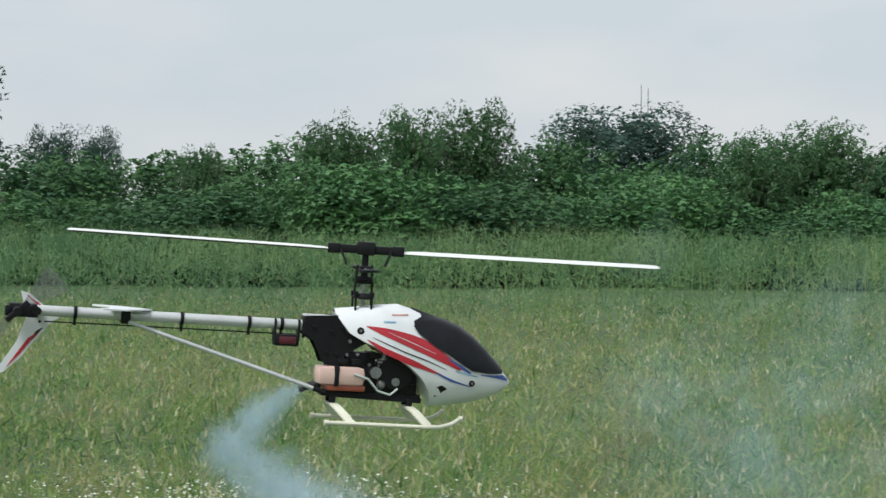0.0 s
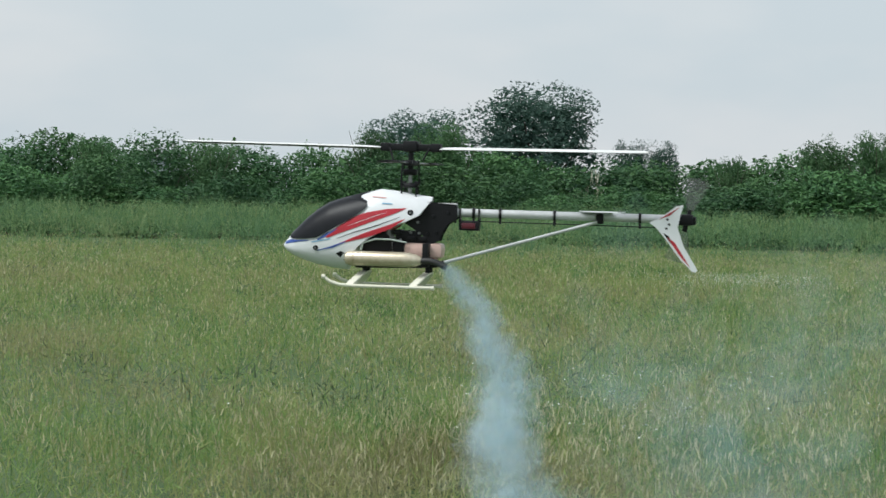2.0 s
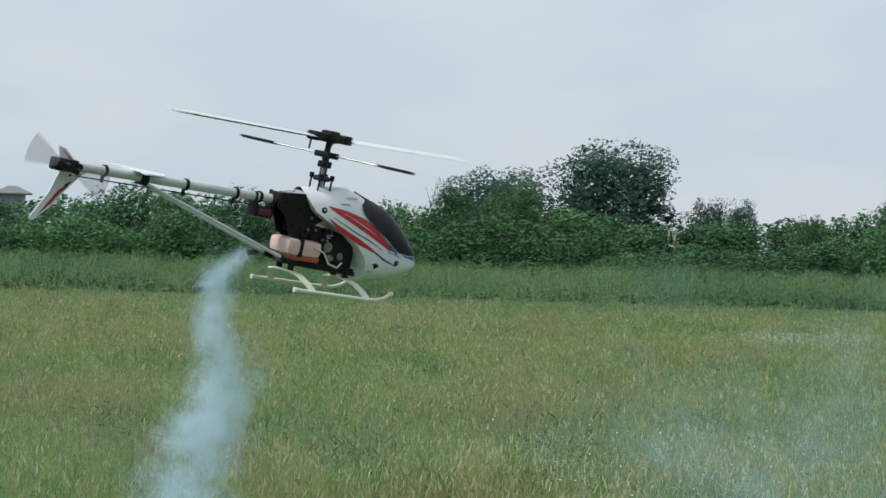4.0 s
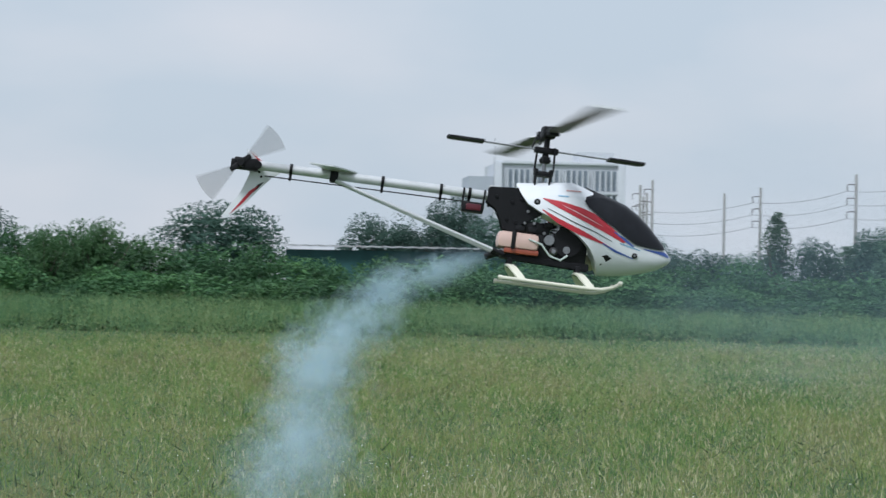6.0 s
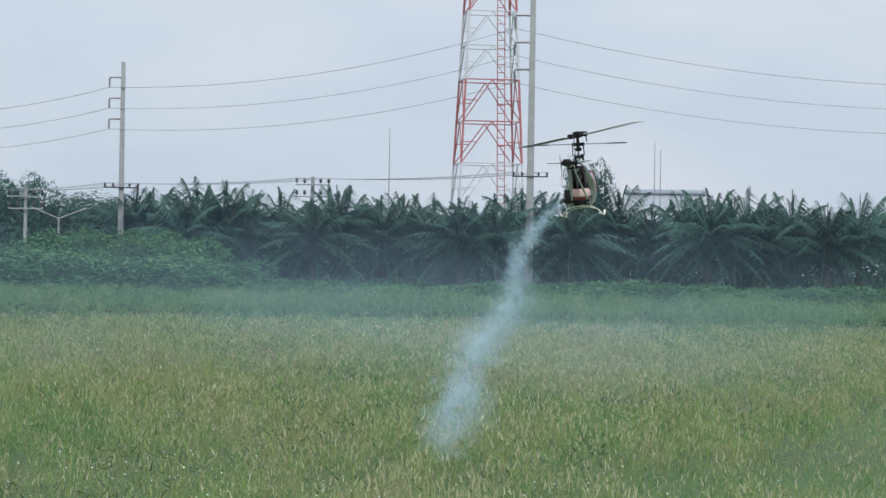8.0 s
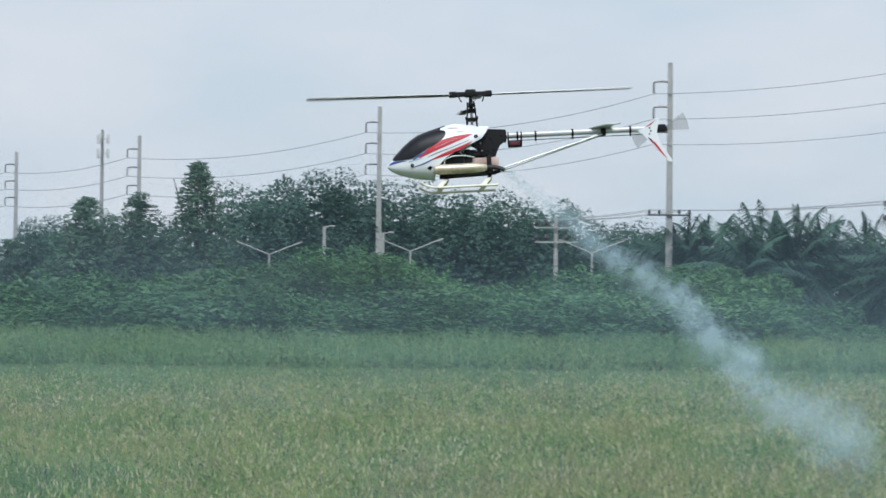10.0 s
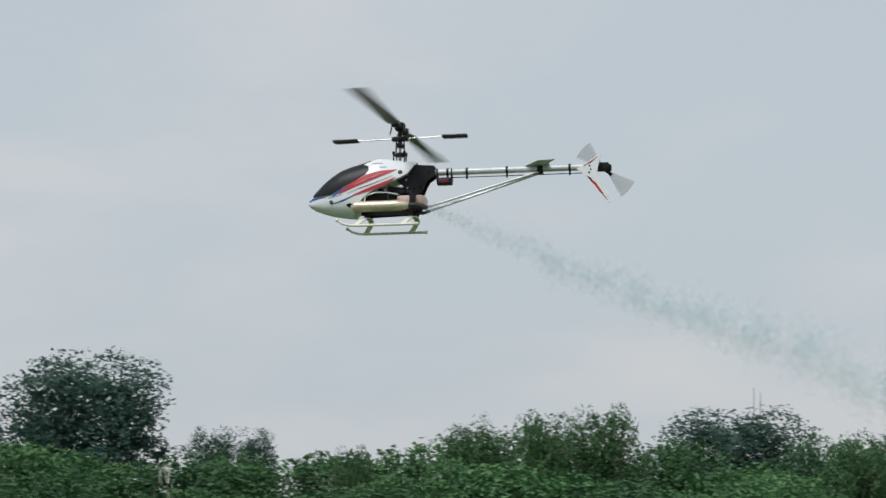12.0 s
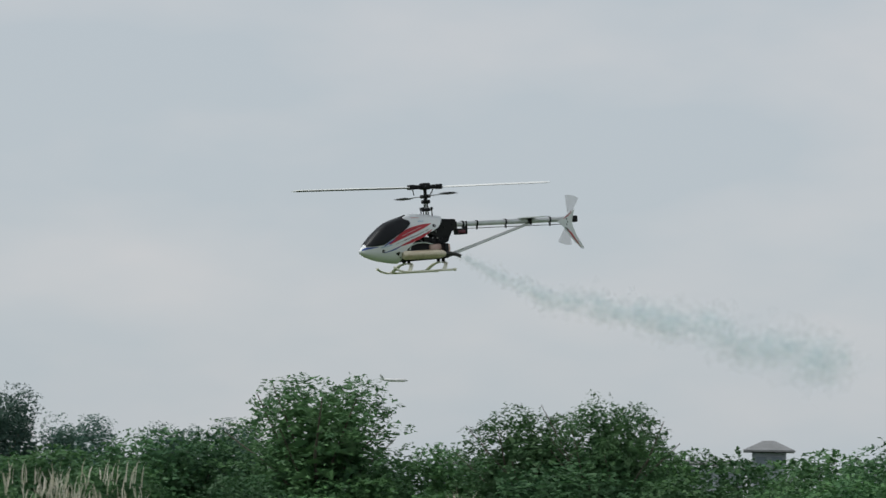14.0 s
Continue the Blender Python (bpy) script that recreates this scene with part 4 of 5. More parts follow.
def build_office():
    """The pale office block with rows of upright fins and dark windows."""
    r = 160.0
    c = bearing(2.8, r)
    turn = radians(-2.8 + 8)
    k0 = 0.56
    ob = thing("office_building", "pale grey office block with rows of upright fins", "building", "", Matrix.LocRotScale(c, Euler((0, 0, turn)), (k0, k0, k0)))
    w, d, h = 15.8, 12.0, high(r, 3.08) / k0
    storey = 3.0
    bm = bmesh.new()
    box(bm, (0, d / 2, h / 2), (w, d, h))
    part("wall", bm, M_WALL, ob, smooth=False)
    for lab, x, zt, ww, dd in (("lift_tower", 4.6, high(r, 3.4) / k0, 4.4, 5.0), ("stair_block", -w / 2 - 1.6, high(r, 2.75) / k0, 3.2, 8.0), ("side_wing", -w / 2 - 3.9, high(r, 2.4) / k0, 1.6, 7.0)):
        bm = bmesh.new()
        z0 = h - 0.4 if lab == "lift_tower" else 0
        box(bm, (x, dd / 2 + (1 if lab == "lift_tower" else 0.6), (z0 + zt) / 2), (ww, dd, zt - z0))
        part(lab, bm, M_WALL if lab == "lift_tower" else M_WALL_SHADE, ob, smooth=False)
    bm = bmesh.new()
    box(bm, (0, -0.1, h + 0.12), (w + 0.3, 0.5, 0.35), 0.04)
    part("parapet", bm, M_WALL, ob)
    for f in range(5):
        z = h - 0.9 - f * storey - storey / 2 + 0.45
        for k in range(4):
            x = -w / 2 + 2.0 + k * 3.55
            bm = bmesh.new()
            box(bm, (x + 0.9, -0.06, z), (3.1, 0.08, storey - 0.55))
            win = part("window", bm, M_PANE, ob, smooth=False)
            for j in range(5):
                bm = bmesh.new()
                box(bm, (x - 0.5 + j * 0.7, -0.28, z), (0.20, 0.3, storey - 0.5))
                part("fin", bm, M_WALL, win, smooth=False)
        bm = bmesh.new()
        box(bm, (0, -0.2, z - storey / 2 + 0.02), (w + 0.1, 0.5, 0.34), 0.03)
        part("floor_band", bm, M_WALL, ob)
    for sx in (-1, 1):
        bm = bmesh.new()
        box(bm, (sx * (w / 2 - 0.3), -0.3, h / 2), (0.9, 0.66, h), 0.03)
        part("corner_pier", bm, M_WALL, ob)


def build_sheds():
    # long low shed with a corrugated sheet roof and a teal wall
    for name, a0, a1, el, r, depth in (("long_shed", -4.28, 1.75, 1.08, 80, 4.0), ("small_shed", 1.85, 3.7, 0.95, 80, 3.0)):
        p, q = bearing(a0, r), bearing(a1, r)
        L = (q - p).length
        ang = math.atan2(q.y - p.y, q.x - p.x)
        h = high(r, el)
        ob = thing(name, "long low shed with a grey sheet roof and teal wall", "shed", "sheds", Matrix.LocRotScale(p, Euler((0, 0, ang)), None))
        bm = bmesh.new()
        box(bm, (L / 2, depth / 2, h / 2 - 0.09), (L - 0.3, depth - 0.3, h - 0.18))
        part("wall", bm, M_TEAL, ob, smooth=False)
        bm = bmesh.new()
        n = int(L / 0.25)
        lo, hi = [], []
        for k in range(n + 1):
            x, z = L * k / n, 0.025 * (k % 2)
            lo.append(bm.verts.new((x, -0.2, h - 0.08 + z)))
            hi.append(bm.verts.new((x, depth, h + 0.05 + z)))
        for k in range(n):
            bm.faces.new((lo[k], lo[k + 1], hi[k + 1], hi[k]))
        bmesh.ops.solidify(bm, geom=bm.faces[:], thickness=0.07)
        part("roof", bm, M_ROOF, ob, smooth=False)
    # small hipped pavilion and the house beside it
    r = 82
    h = high(r, 1.37)
    ob = thing("pavilion", "small white house with a grey hipped roof", "house", "", Matrix.LocRotScale(bearing(-41.34, r), Euler((0, 0, radians(41))), None))
    bm = bmesh.new()
    box(bm, (0, 0, (h - 0.34) / 2), (0.95, 0.95, h - 0.36))
    # the shade under the eaves is in this wall's colour
    part("wall", bm, M_WALL_SHADE, ob, smooth=False)
    bm = bmesh.new()
    e = [bm.verts.new((x * 0.72, y * 0.72, h - 0.28)) for x, y in ((-1, -1), (1, -1), (1, 1), (-1, 1))]
    f = [bm.verts.new((x * 0.72, y * 0.72, h - 0.33)) for x, y in ((-1, -1), (1, -1), (1, 1), (-1, 1))]
    t = [bm.verts.new((x * 0.15, 0, h)) for x in (-1, 1)]
    bm.faces.new((e[0], e[1], t[1], t[0]))
    bm.faces.new((e[2], e[3], t[0], t[1]))
    bm.faces.new((e[1], e[2], t[1]))
    bm.faces.new((e[3], e[0], t[0]))
    for k in range(4):
        bm.faces.new((f[k], f[(k + 1) % 4], e[(k + 1) % 4], e[k]))
    bm.faces.new(f[::-1])
    part("roof", bm, M_TILE, ob, smooth=False)
    for x in (-0.22, 0.22):
        bm = bmesh.new()
        box(bm, (x, -0.485, h - 0.62), (0.3, 0.04, 0.3))
        part("window", bm, M_PANE, ob, smooth=False)
    for az, el, w in ((-42.6, 0.98, 2.2), (-35.4, 0.98, 1.6), (-47.3, 0.9, 1.4)):
        hh = high(r, el)
        o2 = thing("low_house", "low pale house glimpsed between the bushes", "house", "low houses", Matrix.LocRotScale(bearing(az, r + 2), Euler((0, 0, -radians(az))), None))
        bm = bmesh.new()
        box(bm, (0, 0, hh / 2 - 0.1), (w, 2, hh - 0.2))
        part("wall", bm, M_WALL_SHADE, o2, smooth=False)
        bm = bmesh.new()
        box(bm, (0, 0, hh - 0.06), (w + 0.3, 2.3, 0.12), 0.02)
        part("roof", bm, M_ROOF, o2)
    # white hall behind the palms
    o3 = thing("white_hall", "plain white flat-roofed hall behind the palms", "building", "", Matrix.LocRotScale(bearing(38.3, 95), Euler((0, 0, -radians(38.3))), None))
    bm = bmesh.new()
    hh = high(95, 1.98)
    box(bm, (0, 0, hh / 2), (3.2, 3, hh))
    part("wall", bm, M_WALL, o3, smooth=False)
    bm = bmesh.new()
    box(bm, (0, 0, hh + 0.05), (3.35, 3.15, 0.18), 0.03)
    part("parapet", bm, M_WALL_SHADE, o3)


build_power_line()
build_street_lamps()
build_posts()
build_masts()
build_tower()
build_office()
build_sheds()


# ---------------------------------------------------------------- the model helicopter
# Body axes: x to the nose, y to its left, z up; the origin lies where the mast crosses the boom's line.
# Canopy stations: x, top, bottom, half width
CANOPY = [(0.368, -0.104, -0.112, 0.006), (0.358, -0.092, -0.124, 0.020), (0.335, -0.066, -0.139, 0.036), (0.30, -0.030, -0.152, 0.047), (0.27, -0.005, -0.161, 0.054),
          (0.235, 0.017, -0.168, 0.060), (0.20, 0.030, -0.173, 0.064), (0.174, 0.037, -0.175, 0.066), (0.160, 0.041, -0.135, 0.067), (0.142, 0.046, -0.108, 0.067), (0.115, 0.055, -0.084, 0.067), (0.083, 0.064, -0.064, 0.066),
          (0.04, 0.060, -0.044, 0.064), (0.0, 0.054, -0.028, 0.062), (-0.035, 0.049, -0.010, 0.059), (-0.052, 0.047, 0.012, 0.057), (-0.068, 0.045, 0.036, 0.055)]


def canopy_side(x, z, out=0.0):
    """The place on the left side of the canopy with this x and z, pushed out a little."""
    top, bot, w = lerp_rows(CANOPY, x)
    top0, bot0 = top, min(bot, -0.112 - 0.06 * min(1, max(0, (0.368 - x) / 0.2)))
    s = min(max((z - bot0) / (top0 - bot0), 0), 1)
    y = w * (max(0.0, 1 - abs(2 * s - 0.86) ** 2.6 / 1.14 ** 2.6)) ** 0.55 if s > 0.43 else w * (max(0.0, 1 - abs((0.43 - s) / 0.43) ** 2.8)) ** 0.5
    return Vector((x, max(y, 0.0) + out, z))


def canopy_mesh():
    bm = bmesh.new()
    xs = [r[0] for r in CANOPY]
    fine = sorted({x for a, b in zip(xs, xs[1:]) for x in (a, a + (b - a) * 0.5)} | {xs[-1]}, reverse=True)
    rings = []
    for x in fine:
        top, bot, w = lerp_rows(CANOPY, x)
        left = [canopy_side(x, bot + (top - bot) * (0.5 - 0.5 * math.cos(math.pi * k / 16))) for k in range(17)]
        ring = left + [Vector((v.x, -v.y, v.z)) for v in left[::-1]]
        rings.append([bm.verts.new(v) for v in ring])
    n = len(rings[0])
    for a, b in zip(rings, rings[1:]):
        for k in range(n):
            bm.faces.new((a[k], a[(k + 1) % n], b[(k + 1) % n], b[k]))
    bm.faces.new(rings[0])
    bmesh.ops.remove_doubles(bm, verts=bm.verts, dist=0.0004)
    return bm


def canopy_strip(upper, lower, out, steps=18, rows=4, sides=(1,), over=False):
    """A thin skin on the canopy's left (1) or right (-1) side between an upper and a lower line of (x, z)."""
    bm = bmesh.new()

    def along(line, s):
        d = [0.0]
        for a, b in zip(line, line[1:]):
            d.append(d[-1] + math.dist(a, b))
        return lerp_rows([(q / d[-1], *p) for q, p in zip(d, line)], s)
    for side in sides:
        grid = []
        for i in range(steps + 1):
            u, l = along(upper, i / steps), along(lower, i / steps)
            col = []
            for j in range(rows + 1):
                f = j / rows
                p = canopy_side(l[0] + (u[0] - l[0]) * f, l[1] + (u[1] - l[1]) * f, out)
                if over and j == rows:
                    p.y, p.z = 0.0, max(p.z, lerp_rows(CANOPY, p.x)[0]) + out * 0.5
                col.append(bm.verts.new((p.x, side * p.y, p.z + out * 0.6)))
            grid.append(col)
        for a, b in zip(grid, grid[1:]):
            for j in range(rows):
                bm.faces.new((a[j], b[j], b[j + 1], a[j + 1]))
    bmesh.ops.remove_doubles(bm, verts=bm.verts, dist=0.0001)
    return bm


def build_helicopter():
    heli = thing("model_helicopter", "white and red model helicopter in flight, trailing blue exhaust smoke", "helicopter")
    can = part("canopy", canopy_mesh(), M_WHITE, heli, "glossy white canopy with red stripes")
    part("windscreen", canopy_strip([(0.345, -0.076), (0.335, -0.066), (0.30, -0.030), (0.27, -0.005), (0.235, 0.017), (0.20, 0.030), (0.174, 0.0365), (0.142, 0.030), (0.118, 0.017)],
                                    [(0.345, -0.089), (0.325, -0.0905), (0.30, -0.090), (0.264, -0.086), (0.235, -0.070), (0.205, -0.051), (0.165, -0.029), (0.128, -0.003), (0.116, 0.013)], 0.0040, 26, 14, (1, -1), True), M_SCREEN, can, "smoked black windscreen")
    for s in (1, -1):
        part("stripe", canopy_strip([(0.238, -0.080), (0.2, -0.050), (0.15, -0.018), (0.115, -0.006), (0.054, 0.006), (0.004, 0.009)], [(0.231, -0.084), (0.181, -0.064), (0.111, -0.037), (0.041, -0.010), (0.004, 0.007)], 0.0012, sides=(s,)), M_RED, can, "bright red stripe")
    for s in (1, -1):
        part("stripe", canopy_strip([(0.17, -0.0470), (0.13, -0.0305), (0.08, -0.0118), (0.055, -0.0030)], [(0.17, -0.0478), (0.13, -0.0320), (0.08, -0.0130), (0.055, -0.0035)], 0.0018, sides=(s,)), M_WHITE, can, "white line through the red stripe")
    for s in (1, -1):
        part("stripe", canopy_strip([(0.195, -0.098), (0.121, -0.066), (0.051, -0.041), (0.006, -0.022)], [(0.195, -0.100), (0.108, -0.077), (0.044, -0.052), (0.006, -0.024)], 0.0012, sides=(s,)), M_RED, can, "deep red lower stripe")
    for s in (1, -1):
        part("stripe", canopy_strip([(0.20, -0.083), (0.15, -0.063), (0.10, -0.0475), (0.02, -0.017)], [(0.20, -0.0845), (0.15, -0.0655), (0.10, -0.0502), (0.02, -0.0185)], 0.0012, sides=(s,)), M_BLACK, can, "thin dark pinstripe")
    for s in (1, -1):
        part("stripe", canopy_strip([(0.262, -0.0885), (0.235, -0.0715), (0.20, -0.055)], [(0.258, -0.0915), (0.238, -0.0815), (0.205, -0.0605)], 0.0014, sides=(s,)), M_BLUE, can, "blue stripe under the windscreen")
    for s in (1, -1):
        part("stripe", canopy_strip([(0.262, -0.121), (0.22, -0.108), (0.175, -0.091)], [(0.262, -0.123), (0.21, -0.111), (0.175, -0.094)], 0.0012, sides=(s,)), M_BLUE, can, "blue tail of the lower stripe")
    for s in (1, -1):
        part("nose_band", canopy_strip([(0.360, -0.0985), (0.345, -0.0915), (0.32, -0.0925), (0.288, -0.0915)], [(0.362, -0.1055), (0.345, -0.1025), (0.32, -0.098), (0.288, -0.0935)], 0.0012, sides=(s,)), M_BLUE, can, "blue band round the nose")
    for x0, x1, z0, z1, mt, lb in ((0.278, 0.222, -0.0975, -0.086, M_PALEBLUE, "pale blue maker's mark drawn as a bar"), (0.105, 0.064, 0.040, 0.0375, M_PALERED, "thin pale red mark"), (0.073, 0.044, 0.0215, 0.0205, M_PALEBLUE, "thin pale blue mark")):
        for s in (1, -1):
            part("mark", canopy_strip([(x0, z0 + 0.0016), (x1, z1 + 0.0016)], [(x0, z0 - 0.0016), (x1, z1 - 0.0016)], 0.0012, 6, 2, (s,)), mt, can, lb)
    for x, z, r in ((-0.010, -0.003, 0.0085), (0.265, -0.113, 0.0075)):
        for s in (1, -1):
            p = canopy_side(x, z)
            bm = bmesh.new()
            tube(bm, [(x, s * (p.y - 0.002), z), (x, s * (p.y + 0.002), z), (x, s * (p.y + 0.0035), z)], [r, r, r * 0.7], 14)
            part("grommet", bm, M_BLACK, can, "round black rubber grommet")
            bm = bmesh.new()
            tube(bm, [(x, s * (p.y + 0.003), z), (x, s * (p.y + 0.0052), z)], [r * 0.45, r * 0.35], 10)
            part("bolt_head", bm, M_STEEL, can, "small bright screw head")
    for s in (1, -1):
        bm = bmesh.new()
        pts = [(0.205, -0.128), (0.176, -0.150), (0.172, -0.128), (0.190, -0.120)]
        lo = [canopy_side(x, z, 0.0008) for x, z in pts]
        bm.faces.new([bm.verts.new((v.x, s * v.y, v.z)) for v in lo])
        part("vent", bm, M_BLACK, can, "dark cooling cut-out near the chin")

    # side frames, gearbox block and engine
    frame_out = [(-0.060, 0.030), (-0.138, 0.024), (-0.144, -0.016), (-0.116, -0.034), (-0.102, -0.060), (-0.094, -0.082), (-0.078, -0.086), (-0.074, -0.162), (0.150, -0.168), (0.150, -0.157), (-0.046, -0.152), (-0.050, -0.085), (-0.046, -0.068), (-0.01, -0.045), (0.03, -0.02), (0.03, 0.03)]
    for s in (1, -1):
        bm = plate(bmesh.new(), frame_out, 0.003, Matrix.Translation((0, s * 0.028, 0)) @ SIDE)
        part("side_frame", bm, M_BLACK, heli, "black frame plate", smooth=False)
    bm = bmesh.new()
    box(bm, (-0.098, 0, 0.004), (0.088, 0.050, 0.038), 0.006)
    part("boom_block", bm, M_BLACK, heli)
    bm = bmesh.new()
    box(bm, (-0.102, 0, 0.0255), (0.075, 0.03, 0.005), 0.001)
    part("boom_block_cap", bm, M_TOWER_WHITE, heli, "pale strip on the boom block")
    for x, z, sx, sz in ((-0.03, -0.02, 0.05, 0.05), (0.0, -0.07, 0.07, 0.03), (0.09, -0.10, 0.09, 0.05), (-0.065, -0.05, 0.03, 0.05), (0.03, -0.155, 0.24, 0.012)):
        bm = bmesh.new()
        box(bm, (x, 0, z), (sx, 0.05, sz), 0.004)
        part("servo_tray", bm, M_BLACK, heli)
    # solid black block added to fill the dark engine bay, no real part
    part("engine_mount", box(bmesh.new(), (0.045, 0, -0.118), (0.19, 0.044, 0.072), 0.006), M_BLACK, heli)
    part("fan_shroud", tube(bmesh.new(), [(0.085, -0.034, -0.098), (0.085, 0.034, -0.098)], 0.040, 20), M_BLACK, heli, "round black fan shroud")
    part("starter_cone", tube(bmesh.new(), [(0.05, -0.036, -0.128), (0.05, -0.046, -0.128)], [0.012, 0.006], 12), M_STEEL, heli)
    bm = bmesh.new()
    tube(bm, [(0.06, 0, -0.135), (0.06, 0, -0.055)], 0.017, 14)
    for k in range(7):
        tube(bm, [(0.06, 0, -0.118 + k * 0.008), (0.06, 0, -0.114 + k * 0.008)], 0.028, 14)
    part("engine", bm, M_STEEL, heli, "finned alloy engine cylinder")
    bm = bmesh.new()
    tube(bm, [(0.035, -0.02, -0.100), (0.035, -0.042, -0.100)], 0.014, 12)
    part("carburettor", bm, M_STEEL, heli, "alloy carburettor")
    part("fuel_pump", tube(bmesh.new(), [(0.085, -0.018, -0.120), (0.085, -0.036, -0.120)], 0.010, 12), M_STEEL, heli)
    for x, z in ((-0.085, -0.058), (-0.06, -0.062), (-0.035, -0.062), (-0.01, -0.06), (-0.05, 0.0), (-0.03, -0.03), (0.02, -0.083), (-0.075, -0.01), (-0.118, 0.0)):
        for s in (1, -1):
            bm = bmesh.new()
            tube(bm, [(x, s * 0.029, z), (x, s * 0.034, z)], [0.005, 0.0035], 8)
            part("frame_bolt", bm, M_BLACK if x < -0.04 else M_STEEL, heli)
    for k, (x, z) in enumerate(((-0.045, -0.078), (-0.012, -0.078), (0.03, -0.060))):
        bm = bmesh.new()
        box(bm, (x, 0, z), (0.024, 0.07, 0.014), 0.002)
        part("servo", bm, M_BLACK, heli)
    # fuel tank at the right rear
    tank = part("fuel_tank", box(bmesh.new(), (-0.047, -0.008, -0.112), (0.112, 0.092, 0.044), 0.014), M_TANK, heli, "milky pink plastic fuel tank")
    part("fuel", box(bmesh.new(), (-0.036, -0.008, -0.139), (0.094, 0.080, 0.016), 0.006), M_FUEL, tank, "red fuel showing in the tank")
    part("tank_strap", box(bmesh.new(), (-0.060, -0.008, -0.112), (0.012, 0.096, 0.048), 0.004), M_BLACK, tank, "black tank strap")
    bm = bmesh.new()
    tube(bm, [(-0.02, -0.055, -0.105), (0.015, -0.055, -0.115), (0.04, -0.05, -0.142), (0.07, -0.05, -0.150), (0.088, -0.045, -0.135)], 0.0028, 8)
    part("fuel_line", bm, M_TUBE, heli, "pale fuel tube")
    bm = bmesh.new()
    tube(bm, [(0.13, 0.062, -0.115), (0.125, 0.062, -0.094), (0.09, 0.060, -0.082), (0.045, 0.056, -0.082), (0.0, 0.045, -0.09)], 0.0028, 8)
    part("fuel_line", bm, M_TUBE, heli, "pale fuel tube")
    # tuned pipe on the left and its black tail hose
    pipe = part("tuned_pipe", tube(bmesh.new(), [(0.176, 0.072, -0.139), (0.172, 0.072, -0.139), (0.160, 0.072, -0.139), (0.0, 0.076, -0.139), (-0.035, 0.078, -0.140), (-0.050, 0.079, -0.141)],
                                 [0.008, 0.017, 0.0215, 0.0215, 0.018, 0.010], 20), M_PIPE, heli, "brassy heat-tinted exhaust pipe")
    for x in (0.150, 0.095, -0.012):
        part("weld_ring", tube(bmesh.new(), [(x, 0.0725, -0.139), (x - 0.003, 0.0725, -0.139)], 0.0226, 20), M_PIPE, pipe)
    part("exhaust_hose", tube(bmesh.new(), [(-0.045, 0.079, -0.141), (-0.075, 0.083, -0.140), (-0.10, 0.089, -0.146), (-0.123, 0.094, -0.157)], [0.010, 0.0095, 0.009, 0.009], 12), M_RUBBER, heli, "black rubber exhaust hose")
    part("pipe_bracket", box(bmesh.new(), (-0.060, 0.055, -0.125), (0.018, 0.05, 0.07), 0.003), M_BLACK, heli)
    # tail boom and what is clamped to it
    part("tail_boom", tube(bmesh.new(), [(-0.135, 0, 0.001), (-0.765, 0, 0.001)], 0.0125, 18), M_BOOM, heli, "polished alloy tail boom")
    part("control_rod", tube(bmesh.new(), [(-0.15, 0.004, -0.022), (-0.74, 0.010, -0.024)], 0.0018, 6), M_BLACK, heli)
    for x in (-0.136, -0.190, -0.267, -0.425, -0.672):
        bm = bmesh.new()
        tube(bm, [(x + 0.004, 0, 0.001), (x - 0.004, 0, 0.001)], 0.0155, 16)
        box(bm, (x, 0.004, -0.020), (0.007, 0.007, 0.018), 0.001)
        part("boom_clamp", bm, M_BLACK, heli)
    gyro = part("gyro_mount", box(bmesh.new(), (-0.178, 0, -0.036), (0.060, 0.036, 0.028), 0.005), M_BLACK, heli)
    part("gyro", box(bmesh.new(), (-0.176, 0, -0.036), (0.040, 0.041, 0.017), 0.003), M_DARKRED, gyro, "small dark red gyro box")
    for x in (-0.150, -0.206):
        part("gyro_bracket", box(bmesh.new(), (x, 0, -0.012), (0.005, 0.034, 0.052), 0.002), M_BLACK, gyro)
    fin_out = [(-0.495, 0.0), (-0.530, 0.058), (-0.560, 0.100), (-0.618, 0.112), (-0.625, 0.098), (-0.598, 0.05), (-0.592, 0.0)]
    bm = plate(bmesh.new(), fin_out + [(x, -y) for x, y in fin_out[-2:0:-1]], 0.0035, Matrix.Translation((0, 0, 0.016)))
    part("tailplane", bm, M_WHITE, heli, "white swept tailplane on the boom", smooth=False)
    part("tailplane_mount", box(bmesh.new(), (-0.556, 0, -0.004), (0.022, 0.034, 0.030), 0.004), M_BLACK, heli)
    for s in (1, -1):
        part("boom_support", tube(bmesh.new(), [(-0.550, s * 0.015, -0.014), (-0.090, s * 0.040, -0.150)], 0.0048, 10), M_BOOM, heli, "thin pale alloy boom strut")
        part("strut_end", tube(bmesh.new(), [(-0.112, s * 0.039, -0.1435), (-0.082, s * 0.0405, -0.1525)], 0.0064, 10), M_BLACK, heli)
    vfin = [(-0.700, -0.010), (-0.735, 0.006), (-0.775, 0.038), (-0.797, 0.043), (-0.790, 0.018), (-0.782, -0.022), (-0.800, -0.075), (-0.842, -0.143), (-0.838, -0.150), (-0.826, -0.147), (-0.790, -0.112), (-0.752, -0.062), (-0.722, -0.026)]
    fin = part("tail_fin", plate(bmesh.new(), vfin, 0.003, Matrix.Translation((0, 0.030, 0)) @ SIDE), M_WHITE, heli, "white boomerang tail fin with red flashes", smooth=False)
